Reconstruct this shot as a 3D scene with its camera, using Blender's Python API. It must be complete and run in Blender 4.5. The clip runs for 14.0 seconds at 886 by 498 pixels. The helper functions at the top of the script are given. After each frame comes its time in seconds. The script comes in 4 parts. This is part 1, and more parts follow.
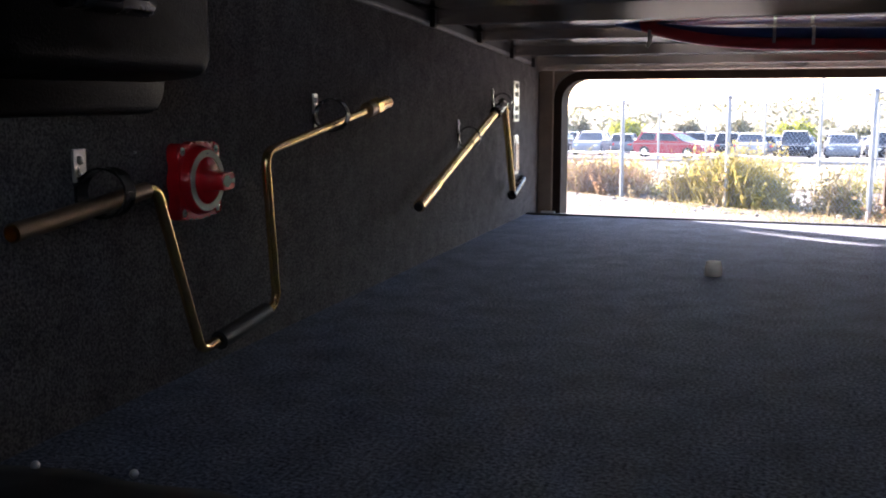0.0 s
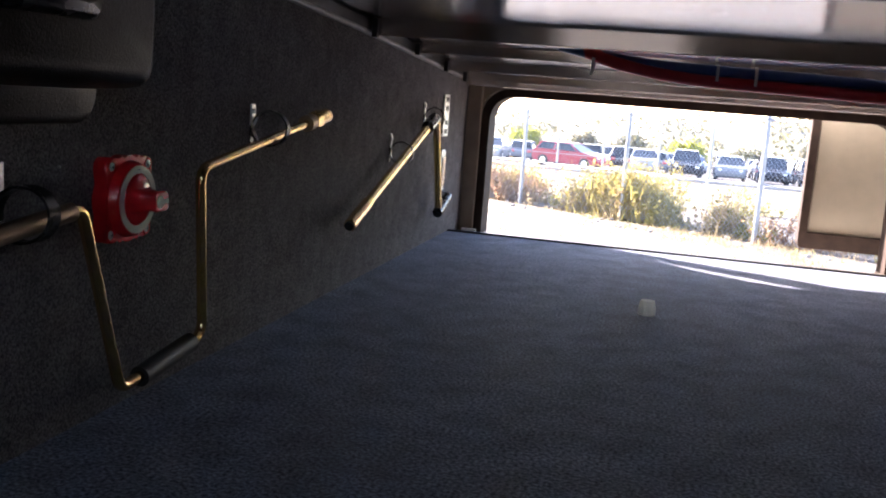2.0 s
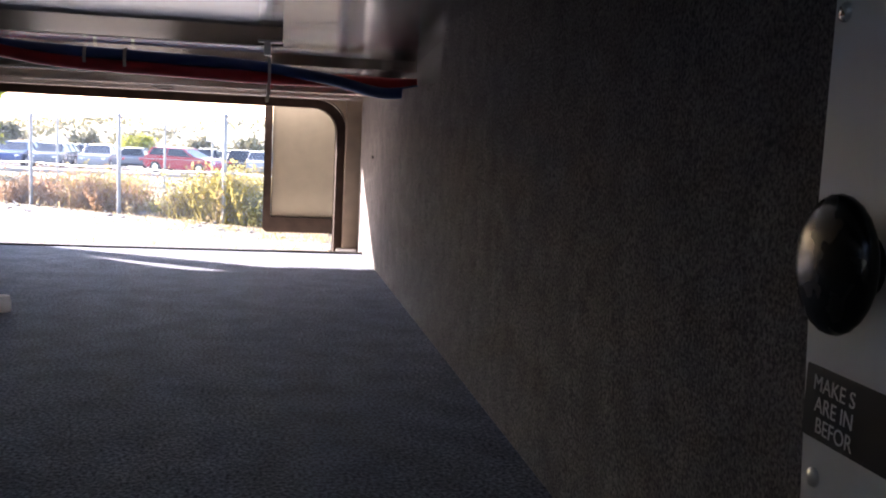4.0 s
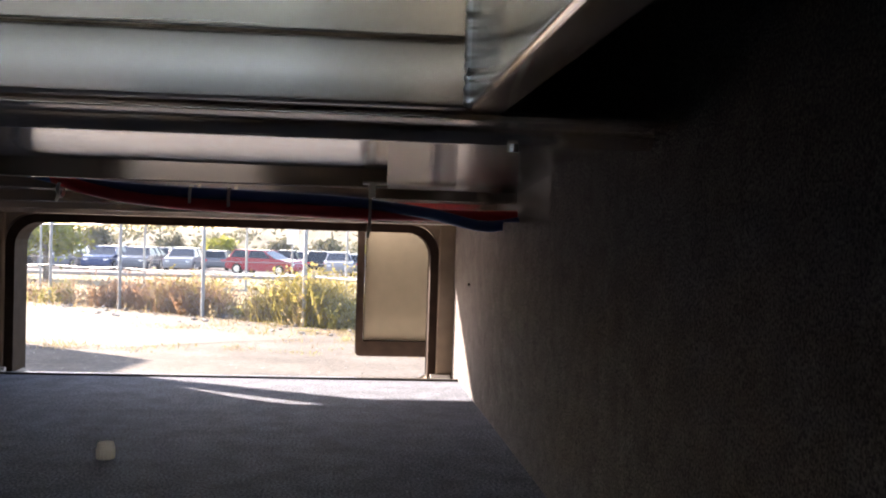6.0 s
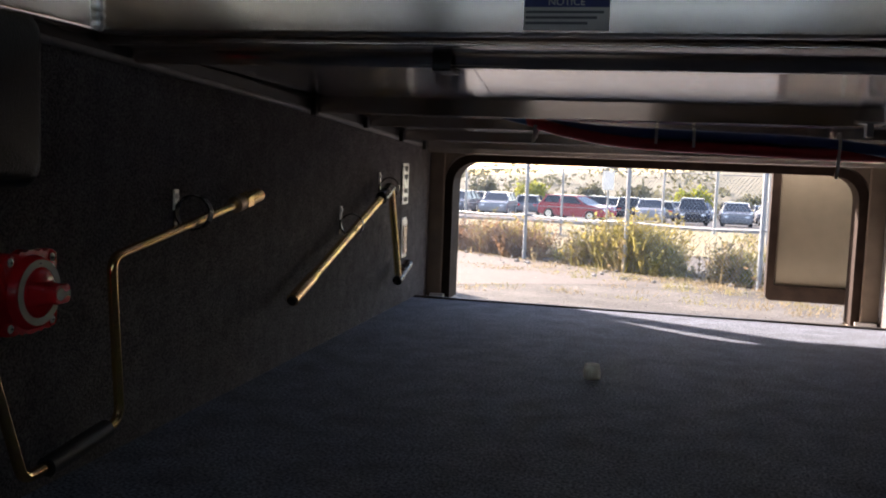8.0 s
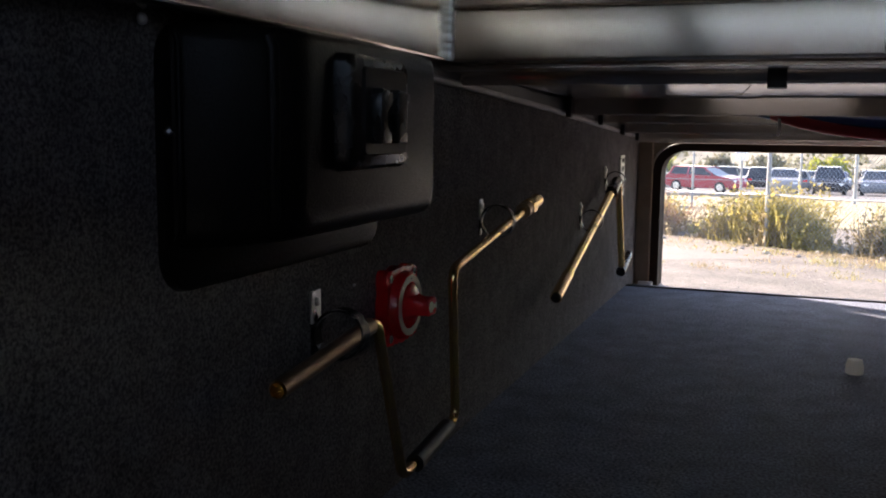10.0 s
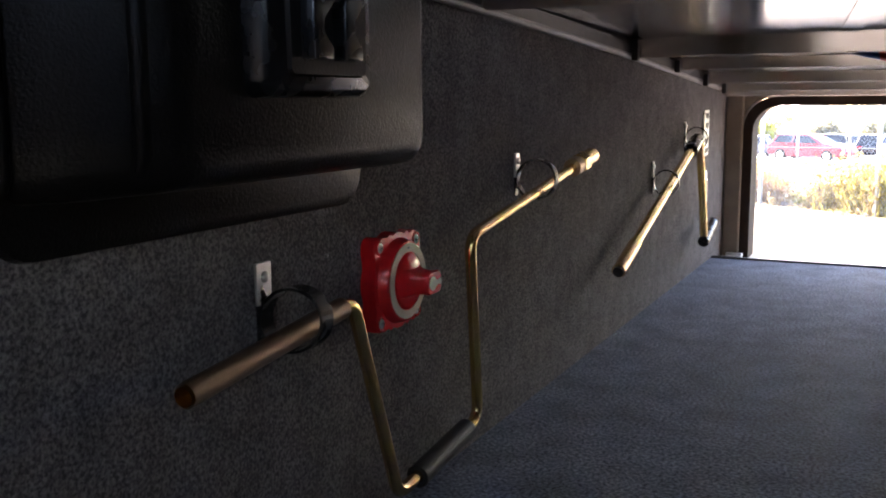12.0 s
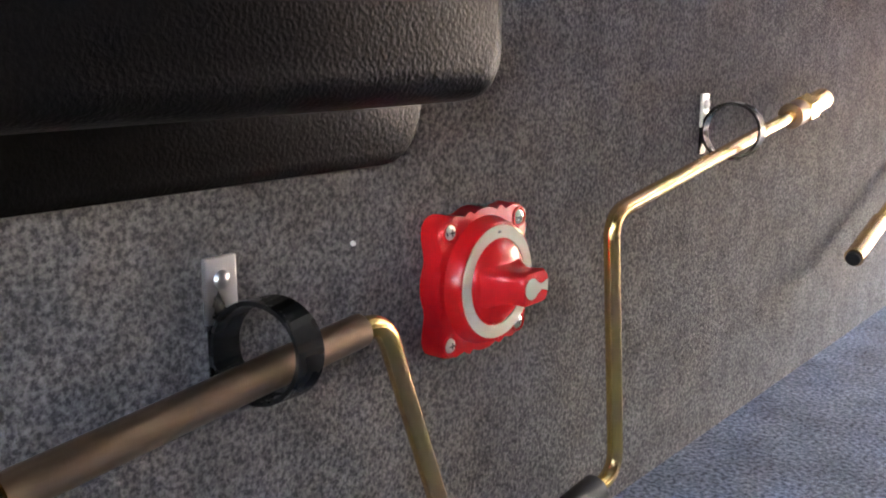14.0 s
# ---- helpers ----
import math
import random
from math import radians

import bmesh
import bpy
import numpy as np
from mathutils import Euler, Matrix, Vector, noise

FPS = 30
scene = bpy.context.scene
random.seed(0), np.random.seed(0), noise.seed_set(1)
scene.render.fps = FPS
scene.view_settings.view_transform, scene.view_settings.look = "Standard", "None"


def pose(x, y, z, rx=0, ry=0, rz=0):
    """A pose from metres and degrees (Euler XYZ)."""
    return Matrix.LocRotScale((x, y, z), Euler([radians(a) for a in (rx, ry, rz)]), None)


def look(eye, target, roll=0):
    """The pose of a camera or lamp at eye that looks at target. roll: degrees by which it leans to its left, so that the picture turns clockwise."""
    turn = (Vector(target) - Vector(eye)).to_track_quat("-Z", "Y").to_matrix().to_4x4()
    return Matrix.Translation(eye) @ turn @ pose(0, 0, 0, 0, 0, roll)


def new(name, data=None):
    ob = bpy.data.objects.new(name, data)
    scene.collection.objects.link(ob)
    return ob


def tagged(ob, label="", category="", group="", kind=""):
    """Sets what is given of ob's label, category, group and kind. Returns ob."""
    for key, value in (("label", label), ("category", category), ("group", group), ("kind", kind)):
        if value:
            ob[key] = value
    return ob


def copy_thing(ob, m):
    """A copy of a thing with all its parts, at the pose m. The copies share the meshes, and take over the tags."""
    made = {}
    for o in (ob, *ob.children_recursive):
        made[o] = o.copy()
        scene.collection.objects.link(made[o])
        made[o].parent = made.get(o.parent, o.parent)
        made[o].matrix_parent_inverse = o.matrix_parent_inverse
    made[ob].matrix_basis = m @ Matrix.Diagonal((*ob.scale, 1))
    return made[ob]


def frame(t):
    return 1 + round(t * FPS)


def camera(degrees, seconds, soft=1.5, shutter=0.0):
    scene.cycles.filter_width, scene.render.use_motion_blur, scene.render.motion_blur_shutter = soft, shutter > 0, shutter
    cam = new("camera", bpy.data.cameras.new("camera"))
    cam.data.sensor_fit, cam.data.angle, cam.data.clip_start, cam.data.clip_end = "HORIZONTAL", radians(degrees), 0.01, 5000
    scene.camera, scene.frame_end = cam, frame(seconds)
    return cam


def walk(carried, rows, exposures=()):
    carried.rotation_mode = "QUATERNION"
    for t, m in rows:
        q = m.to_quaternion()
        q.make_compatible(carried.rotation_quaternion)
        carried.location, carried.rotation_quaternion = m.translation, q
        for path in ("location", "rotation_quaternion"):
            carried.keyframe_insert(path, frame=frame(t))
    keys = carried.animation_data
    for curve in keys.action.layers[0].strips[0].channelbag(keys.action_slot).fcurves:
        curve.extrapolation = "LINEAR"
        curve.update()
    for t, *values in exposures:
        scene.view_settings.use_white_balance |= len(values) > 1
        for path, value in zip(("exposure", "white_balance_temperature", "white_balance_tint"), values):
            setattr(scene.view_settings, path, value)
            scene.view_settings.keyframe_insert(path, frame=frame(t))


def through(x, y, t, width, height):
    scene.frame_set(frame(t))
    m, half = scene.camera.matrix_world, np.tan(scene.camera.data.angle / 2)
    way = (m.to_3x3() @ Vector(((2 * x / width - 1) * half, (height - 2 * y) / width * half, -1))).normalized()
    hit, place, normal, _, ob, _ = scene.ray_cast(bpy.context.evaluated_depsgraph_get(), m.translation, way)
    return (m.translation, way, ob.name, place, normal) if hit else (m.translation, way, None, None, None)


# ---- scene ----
cam = camera(49.5, 14.0, soft=2.0)
PATH = [
    (0, (0.3715, 0.0956, 0.2483), (-0.2600, 1.9680, -0.0606), -0.10),
    (0.5, (0.2918, 0.1335, 0.2650), (-0.4464, 1.9638, -0.0591), 2.85),
    (1, (0.2771, 0.1315, 0.2684), (-0.4495, 1.9682, -0.0459), 2.96),
    (1.5, (0.2603, 0.1368, 0.2697), (-0.3885, 1.9988, -0.0647), 3.05),
    (2, (0.3018, 0.1467, 0.2743), (-0.1178, 2.0778, -0.0331), 4.36),
    (2.5, (0.4369, 0.1389, 0.2685), (0.2100, 2.1097, 0.0141), 3.34),
    (3, (0.5723, 0.1555, 0.2733), (0.5394, 2.1397, 0.0243), 2.01),
    (3.5, (0.6692, 0.1793, 0.2574), (0.8136, 2.1581, 0.0056), 1.67),
    (3.7, (0.6615, 0.1830, 0.2653), (0.8895, 2.1512, -0.0073), 2.55),
    (4.7, (0.6550, 0.2150, 0.2620), (1.1037, 2.1585, 0.1155), 1.20),
    (5.8, (0.6291, 0.2402, 0.3091), (0.9030, 2.2207, 0.2597), 1.77),
    (6, (0.6214, 0.2337, 0.3161), (0.7952, 2.2254, 0.2589), 1.79),
    (6.5, (0.5353, 0.2485, 0.2957), (0.5057, 2.2459, 0.1985), 1.70),
    (7, (0.4729, 0.2269, 0.2890), (0.2870, 2.2123, 0.1357), 2.17),
    (7.5, (0.4432, 0.1898, 0.2907), (0.1284, 2.1572, 0.1170), 2.25),
    (8, (0.3953, 0.1558, 0.2998), (-0.0546, 2.0951, 0.1087), 2.13),
    (8.5, (0.3273, 0.1190, 0.3113), (-0.2526, 2.0219, 0.1048), 1.92),
    (9, (0.2830, 0.0917, 0.3257), (-0.3892, 1.9613, 0.0963), 1.28),
    (9.2, (0.2619, 0.0891, 0.3279), (-0.4239, 1.9528, 0.0910), 0.92),
    (10.2, (0.2150, 0.0450, 0.3380), (-0.4702, 1.9072, 0.0873), 0.60),
    (11.3, (0.2002, 0.0304, 0.3572), (-0.4213, 1.9096, 0.0708), -0.45),
    (11.5, (0.2023, 0.0542, 0.3478), (-0.4312, 1.9273, 0.0477), -1.23),
    (12, (0.2176, 0.2440, 0.3041), (-0.6493, 2.0204, -0.0010), -0.43),
    (12.5, (0.2140, 0.4195, 0.2760), (-0.9412, 2.0168, -0.0621), 1.55),
    (13, (0.1797, 0.4887, 0.2581), (-1.0662, 2.0109, -0.1032), 0.19),
    (13.5, (0.1650, 0.4980, 0.2653), (-1.0931, 1.9883, -0.1772), -1.25),
    (14, (0.1612, 0.4852, 0.2868), (-1.0906, 1.9883, -0.1299), -0.13),
]
EXPOSURES = [(0.0, 3.35, 6600, 26), (1.5, 3.7, 6600, 26), (2.5, 3.45, 6600, 26), (3.7, 3.4, 6600, 26), (5.8, 2.9, 7400, 24), (7.0, 2.5, 7050, 24), (9.2, 2.4, 7050, 24), (11.3, 3.75, 7100, 26), (12.0, 4.5, 7200, 26), (12.5, 5.35, 7400, 26), (13.0, 6.15, 7500, 28), (14.0, 6.9, 7450, 28)]
walk(cam, [(t, look(eye, target, roll)) for t, eye, target, roll in PATH], EXPOSURES)

# ---- world and sun ----
SUN = Vector((0.52, -0.42, -0.27)).normalized()       # the way the sunlight travels
world = bpy.data.worlds.new("world")
scene.world = world
world.use_nodes = True
wn = world.node_tree.nodes
sky = wn.new("ShaderNodeTexSky")
sky.sky_type, sky.sun_disc = "NISHITA", False
sky.sun_elevation = math.asin(-SUN.z)
sky.sun_rotation = math.atan2(-SUN.x, -SUN.y)
sky.air_density, sky.dust_density = 1.0, 0.6
world.node_tree.links.new(sky.outputs[0], wn["Background"].inputs["Color"])
wn["Background"].inputs["Strength"].default_value = 0.125
sun_lamp = bpy.data.lights.new("sun", "SUN")
sun_lamp.energy, sun_lamp.angle, sun_lamp.color = 5.5, math.radians(0.55), (1.0, 0.93, 0.82)
sun_ob = new("sun", sun_lamp)
sun_ob.matrix_world = look((0, 0, 6), Vector((0, 0, 6)) + SUN)

# ---- materials ----


def mat(name, color, rough=0.6, metal=0.0, color2=None, scale=20.0, bump=0.0, bump_scale=None, stretch=(1, 1, 1), rough2=None, spec=0.5,
        detail=6.0, lo=0.35, hi=0.65, stain=0.0, island=0.0, coat=0.0, trans=0.0, grit=0.5, brushed=0.0):
    m = bpy.data.materials.new(name)
    m.use_nodes = True
    n, k = m.node_tree.nodes, m.node_tree.links
    b = n["Principled BSDF"]
    b.inputs["Roughness"].default_value, b.inputs["Metallic"].default_value = rough, metal
    b.inputs["Base Color"].default_value = (*color, 1)
    b.inputs["Specular IOR Level"].default_value = spec
    b.inputs["Coat Weight"].default_value = coat
    b.inputs["Transmission Weight"].default_value = trans
    if brushed:          # brushing along x: gloss spreads across it
        across = n.new("ShaderNodeCombineXYZ")
        across.inputs["Y"].default_value, across.inputs["Z"].default_value = 0.7071, 0.7071
        b.inputs["Anisotropic"].default_value = brushed
        k.new(across.outputs[0], b.inputs["Tangent"])
    co = n.new("ShaderNodeTexCoord")
    mp = n.new("ShaderNodeMapping")
    mp.inputs["Scale"].default_value = stretch
    k.new(co.outputs["Object"], mp.inputs["Vector"])
    tex = n.new("ShaderNodeTexNoise")
    tex.inputs["Scale"].default_value, tex.inputs["Detail"].default_value = scale, detail
    tex.inputs["Roughness"].default_value = grit
    k.new(mp.outputs[0], tex.inputs["Vector"])
    last = None
    if color2:
        r = n.new("ShaderNodeValToRGB")
        r.color_ramp.elements[0].position, r.color_ramp.elements[1].position = lo, hi
        r.color_ramp.elements[0].color, r.color_ramp.elements[1].color = (*color, 1), (*color2, 1)
        k.new(tex.outputs["Fac"], r.inputs["Fac"])
        last = r.outputs[0]
    if stain:
        t2 = n.new("ShaderNodeTexNoise")
        t2.inputs["Scale"].default_value, t2.inputs["Detail"].default_value = scale * 0.07, 4
        k.new(co.outputs["Object"], t2.inputs["Vector"])
        mr = n.new("ShaderNodeMapRange")
        mr.inputs["From Min"].default_value, mr.inputs["From Max"].default_value = 0.3, 0.7
        mr.inputs["To Min"].default_value, mr.inputs["To Max"].default_value = 1 - stain, 1 + stain
        k.new(t2.outputs["Fac"], mr.inputs["Value"])
        mx = n.new("ShaderNodeMix")
        mx.data_type, mx.blend_type = "RGBA", "MULTIPLY"
        mx.inputs["Factor"].default_value = 1
        if last:
            k.new(last, mx.inputs["A"])
        else:
            mx.inputs["A"].default_value = (*color, 1)
        k.new(mr.outputs[0], mx.inputs["B"])
        last = mx.outputs["Result"]
    if island:
        g = n.new("ShaderNodeNewGeometry")
        mr = n.new("ShaderNodeMapRange")
        mr.inputs["To Min"].default_value, mr.inputs["To Max"].default_value = 1 - island, 1 + island
        k.new(g.outputs["Random Per Island"], mr.inputs["Value"])
        mx = n.new("ShaderNodeMix")
        mx.data_type, mx.blend_type = "RGBA", "MULTIPLY"
        mx.inputs["Factor"].default_value = 1
        if last:
            k.new(last, mx.inputs["A"])
        else:
            mx.inputs["A"].default_value = (*color, 1)
        k.new(mr.outputs[0], mx.inputs["B"])
        last = mx.outputs["Result"]
    if last:
        k.new(last, b.inputs["Base Color"])
    if rough2 is not None:
        mr = n.new("ShaderNodeMapRange")
        mr.inputs["From Min"].default_value, mr.inputs["From Max"].default_value = 0.3, 0.7
        mr.inputs["To Min"].default_value, mr.inputs["To Max"].default_value = rough, rough2
        k.new(tex.outputs["Fac"], mr.inputs["Value"])
        k.new(mr.outputs[0], b.inputs["Roughness"])
    if bump:
        bp = n.new("ShaderNodeBump")
        bp.inputs["Strength"].default_value, bp.inputs["Distance"].default_value = 1.0, bump
        src = tex
        if bump_scale:
            src = n.new("ShaderNodeTexNoise")
            src.inputs["Scale"].default_value, src.inputs["Detail"].default_value = bump_scale, 3
            k.new(mp.outputs[0], src.inputs["Vector"])
        k.new(src.outputs["Fac"], bp.inputs["Height"])
        k.new(bp.outputs[0], b.inputs["Normal"])
    return m


M_CARPET = mat("charcoal carpet", (0.062, 0.058, 0.061), 0.95, color2=(0.235, 0.220, 0.214), scale=470, detail=3, grit=0.6, bump=0.0012, stain=0.2, spec=0.12, lo=0.37, hi=0.69)
M_FLOOR = mat("blue grey carpet", (0.046, 0.056, 0.080), 0.95, color2=(0.295, 0.335, 0.41), scale=300, detail=5, grit=0.66, bump=0.0012, stain=0.22, spec=0.12, lo=0.38, hi=0.66)
M_ALU = mat("brushed aluminium", (0.87, 0.775, 0.69), 0.22, 1.0, color2=(0.91, 0.81, 0.72), scale=30, stretch=(0.05, 6, 6), rough2=0.28, stain=0.06, brushed=0.92, bump=0.00002)
M_SHEET = mat("polished aluminium sheet", (0.62, 0.62, 0.64), 0.14, 1.0, color2=(0.92, 0.92, 0.92), scale=26, stretch=(0.05, 6, 6), rough2=0.20, brushed=0.93, bump=0.00003)
# Also the flat black that paints shade in the void and the bore.
M_BLACK = mat("black rubber and painted shade", (0.012, 0.011, 0.011), 0.55, color2=(0.022, 0.02, 0.019), scale=60, bump=0.0002)
M_BROWN = mat("dark brown frame", (0.020, 0.012, 0.009), 0.75, color2=(0.032, 0.020, 0.015), scale=40, bump=0.0001, spec=0.12)
M_BEIGE = mat("beige panel", (0.23, 0.195, 0.14), 0.5, color2=(0.255, 0.215, 0.155), scale=30, bump=0.0003, stain=0.05)
M_TRIM = mat("tan jamb", (0.17, 0.13, 0.095), 0.6, color2=(0.21, 0.165, 0.12), scale=30, bump=0.0002)
M_ABS = mat("textured black plastic", (0.005, 0.0045, 0.004), 0.30, color2=(0.007, 0.006, 0.0055), scale=620, detail=2, bump=0.00035, rough2=0.42, spec=0.12)
M_BEAM = mat("satin aluminium", (0.88, 0.79, 0.71), 0.12, 1.0, color2=(0.91, 0.82, 0.735), scale=12, stretch=(0.1, 3, 3), rough2=0.16, stain=0.05, brushed=0.6)
M_GLOSS = mat("gloss black plastic", (0.006, 0.006, 0.006), 0.2, color2=(0.009, 0.009, 0.009), scale=80, rough2=0.32, spec=0.35)
M_RED = mat("red plastic", (0.66, 0.010, 0.014), 0.22, color2=(0.72, 0.014, 0.018), scale=90, bump=0.0001)
M_VINYL = mat("grey vinyl trim", (0.17, 0.165, 0.16), 0.5, color2=(0.21, 0.20, 0.19), scale=60)
M_CREAM = mat("cream ring", (0.62, 0.58, 0.45), 0.5, color2=(0.68, 0.64, 0.52), scale=120)
M_ZINC = mat("yellow zinc steel", (0.86, 0.63, 0.20), 0.16, 1.0, color2=(0.78, 0.50, 0.27), scale=16, stretch=(1, 2.5, 2.5), rough2=0.26, lo=0.4, hi=0.62)
M_BRONZE = mat("dull bronze tube", (0.34, 0.24, 0.17), 0.34, 1.0, color2=(0.42, 0.31, 0.22), scale=50, stretch=(6, 0.6, 6), rough2=0.45)
M_STEEL = mat("bright steel", (0.66, 0.66, 0.66), 0.25, 1.0, color2=(0.75, 0.75, 0.74), scale=60, rough2=0.4)
M_WHITE = mat("white paint", (0.72, 0.72, 0.71), 0.4, color2=(0.78, 0.78, 0.77), scale=12, stain=0.03)
M_BLUEHOSE = mat("blue plastic tube", (0.02, 0.06, 0.20), 0.38, color2=(0.025, 0.07, 0.23), scale=40)
M_REDHOSE = mat("red plastic tube", (0.42, 0.015, 0.02), 0.38, color2=(0.48, 0.02, 0.025), scale=40)
M_TIE = mat("clear nylon tie", (0.6, 0.58, 0.54), 0.4, color2=(0.66, 0.64, 0.6), scale=80)
M_BLUE = mat("blue print", (0.02, 0.03, 0.16), 0.5)
M_PRINT = mat("grey print", (0.10, 0.10, 0.11), 0.5)
M_LABEL = mat("off-white label", (0.58, 0.55, 0.50), 0.5, color2=(0.62, 0.59, 0.54), scale=40)
M_INK = mat("black label", (0.012, 0.012, 0.016), 0.45)
M_GEL = mat("white gel coat", (0.74, 0.74, 0.73), 0.25, color2=(0.78, 0.78, 0.77), scale=8, stain=0.03)
M_GRAVEL = mat("gravel", (0.030, 0.028, 0.025), 0.95, color2=(0.100, 0.088, 0.074), scale=16, bump=0.02, bump_scale=26, stain=0.5, grit=0.75)
M_STONE = mat("pale stones", (0.18, 0.17, 0.155), 0.9, color2=(0.26, 0.25, 0.23), scale=8, bump=0.002, island=0.3)
M_ASPHALT = mat("asphalt", (0.06, 0.06, 0.06), 0.9, color2=(0.09, 0.09, 0.087), scale=10, bump=0.004, stain=0.1)
M_BARK = mat("bark", (0.10, 0.08, 0.06), 0.9, color2=(0.15, 0.12, 0.09), scale=8, bump=0.01)
M_GALV = mat("galvanised steel", (0.24, 0.26, 0.28), 0.5, 0.5, color2=(0.30, 0.32, 0.34), scale=10, rough2=0.65)
M_TYRE = mat("tyre", (0.02, 0.02, 0.02), 0.8)
M_CARGLASS = mat("car glass", (0.03, 0.035, 0.04), 0.08)
M_VERGE = mat("verge", (0.17, 0.145, 0.07), 0.9, color2=(0.22, 0.185, 0.10), scale=1.2, bump=0.03, bump_scale=9, stain=0.25)
M_CONCRETE = mat("concrete", (0.24, 0.235, 0.225), 0.85, color2=(0.30, 0.29, 0.28), scale=6, bump=0.003, stain=0.15)
M_HILL = mat("far hill", (0.115, 0.112, 0.072), 0.9, color2=(0.165, 0.15, 0.10), scale=0.35, stain=0.2)
M_TRACK = mat("packed pale gravel", (0.078, 0.066, 0.057), 0.95, color2=(0.100, 0.085, 0.074), scale=9, bump=0.004, bump_scale=60, stain=0.12)

# ---- helpers ----


def mesh_of(name, bm, material, smooth=False):
    bmesh.ops.recalc_face_normals(bm, faces=bm.faces)
    me = bpy.data.meshes.new(name)
    bm.to_mesh(me)
    bm.free()
    me.materials.append(material)
    if smooth:
        me.polygons.foreach_set("use_smooth", [True] * len(me.polygons))
        me.set_sharp_from_angle(angle=math.radians(40))
    return me


def part(name, bm, material, parent=None, label="", smooth=False):
    ob = new(name, mesh_of(name, bm, material, smooth))
    if parent:
        ob.parent = parent
    if label:
        tagged(ob, label)
    return ob


def thing(name, label, category, group="", at=(0, 0, 0)):
    ob = new(name)
    ob.empty_display_size = 0.02
    ob.matrix_basis = Matrix.Translation(at)
    return tagged(ob, label, category, group)


def single(name, bm, material, label, category, group="", smooth=False, kind=""):
    return tagged(part(name, bm, material, smooth=smooth), label, category, group, kind)


def box(x0, x1, y0, y1, z0, z1, bevel=0.0, segs=2, bm=None):
    own = bm is None
    b = bmesh.new()
    bmesh.ops.create_cube(b, size=1.0, matrix=Matrix.Translation(((x0 + x1) / 2, (y0 + y1) / 2, (z0 + z1) / 2)) @ Matrix.Diagonal((x1 - x0, y1 - y0, z1 - z0, 1)))
    if bevel:
        bmesh.ops.bevel(b, geom=b.edges[:], offset=bevel, segments=segs, affect="EDGES", profile=0.5)
    if own:
        return b
    me = bpy.data.meshes.new("tmp")
    b.to_mesh(me)
    b.free()
    bm.from_mesh(me)
    bpy.data.meshes.remove(me)
    return bm


def rod(bm, a, b, r, segs=16, r2=None):
    a, b = Vector(a), Vector(b)
    d = b - a
    m = Matrix.Translation((a + b) / 2) @ d.to_track_quat("Z", "Y").to_matrix().to_4x4()
    bmesh.ops.create_cone(bm, cap_ends=True, segments=segs, radius1=r, radius2=r if r2 is None else r2, depth=d.length, matrix=m)
    return bm


def sweep(bm, pts, r, segs=12, closed=False, flat=None, cap=True):
    """A tube along points. flat: half width and half thickness of a band instead of a round section, the width along flat[2]."""
    pts = [Vector(p) for p in pts]
    n = len(pts)
    rings = []
    up = None
    for i, p in enumerate(pts):
        if closed:
            t = (pts[(i + 1) % n] - pts[i - 1]).normalized()
        else:
            t = (pts[min(i + 1, n - 1)] - pts[max(i - 1, 0)]).normalized()
        if flat:
            u = (Vector(flat[2]) - t * t.dot(Vector(flat[2]))).normalized()
        else:
            if up is None:
                up = t.orthogonal().normalized()
            up = (up - t * t.dot(up)).normalized()
            u = up
        v = t.cross(u)
        if flat:
            ring = [p + u * flat[0] * sx + v * flat[1] * sy for sx, sy in ((-1, -1), (1, -1), (1, 1), (-1, 1))]
        else:
            ring = [p + r * (math.cos(a) * u + math.sin(a) * v) for a in (2 * math.pi * k / segs for k in range(segs))]
        rings.append([bm.verts.new(q) for q in ring])
    m = len(rings[0])
    for i in range(n if closed else n - 1):
        a, b = rings[i], rings[(i + 1) % n]
        for k in range(m):
            bm.faces.new((a[k], a[(k + 1) % m], b[(k + 1) % m], b[k]))
    if cap and not closed:
        bm.faces.new(rings[0][::-1])
        bm.faces.new(rings[-1])
    return bm


def bent(pts, radius=0.012, steps=6):
    """Points of a polyline whose corners are rounded."""
    pts = [Vector(p) for p in pts]
    out = [pts[0]]
    for a, p, b in zip(pts, pts[1:], pts[2:]):
        u, v = (a - p).normalized(), (b - p).normalized()
        d = min(radius / math.tan(u.angle(v) / 2), (a - p).length * 0.45, (b - p).length * 0.45)
        s, e = p + u * d, p + v * d
        for i in range(steps + 1):
            f = i / steps
            out.append(s * (1 - f) ** 2 + p * 2 * f * (1 - f) + e * f * f)
    return out + [pts[-1]]


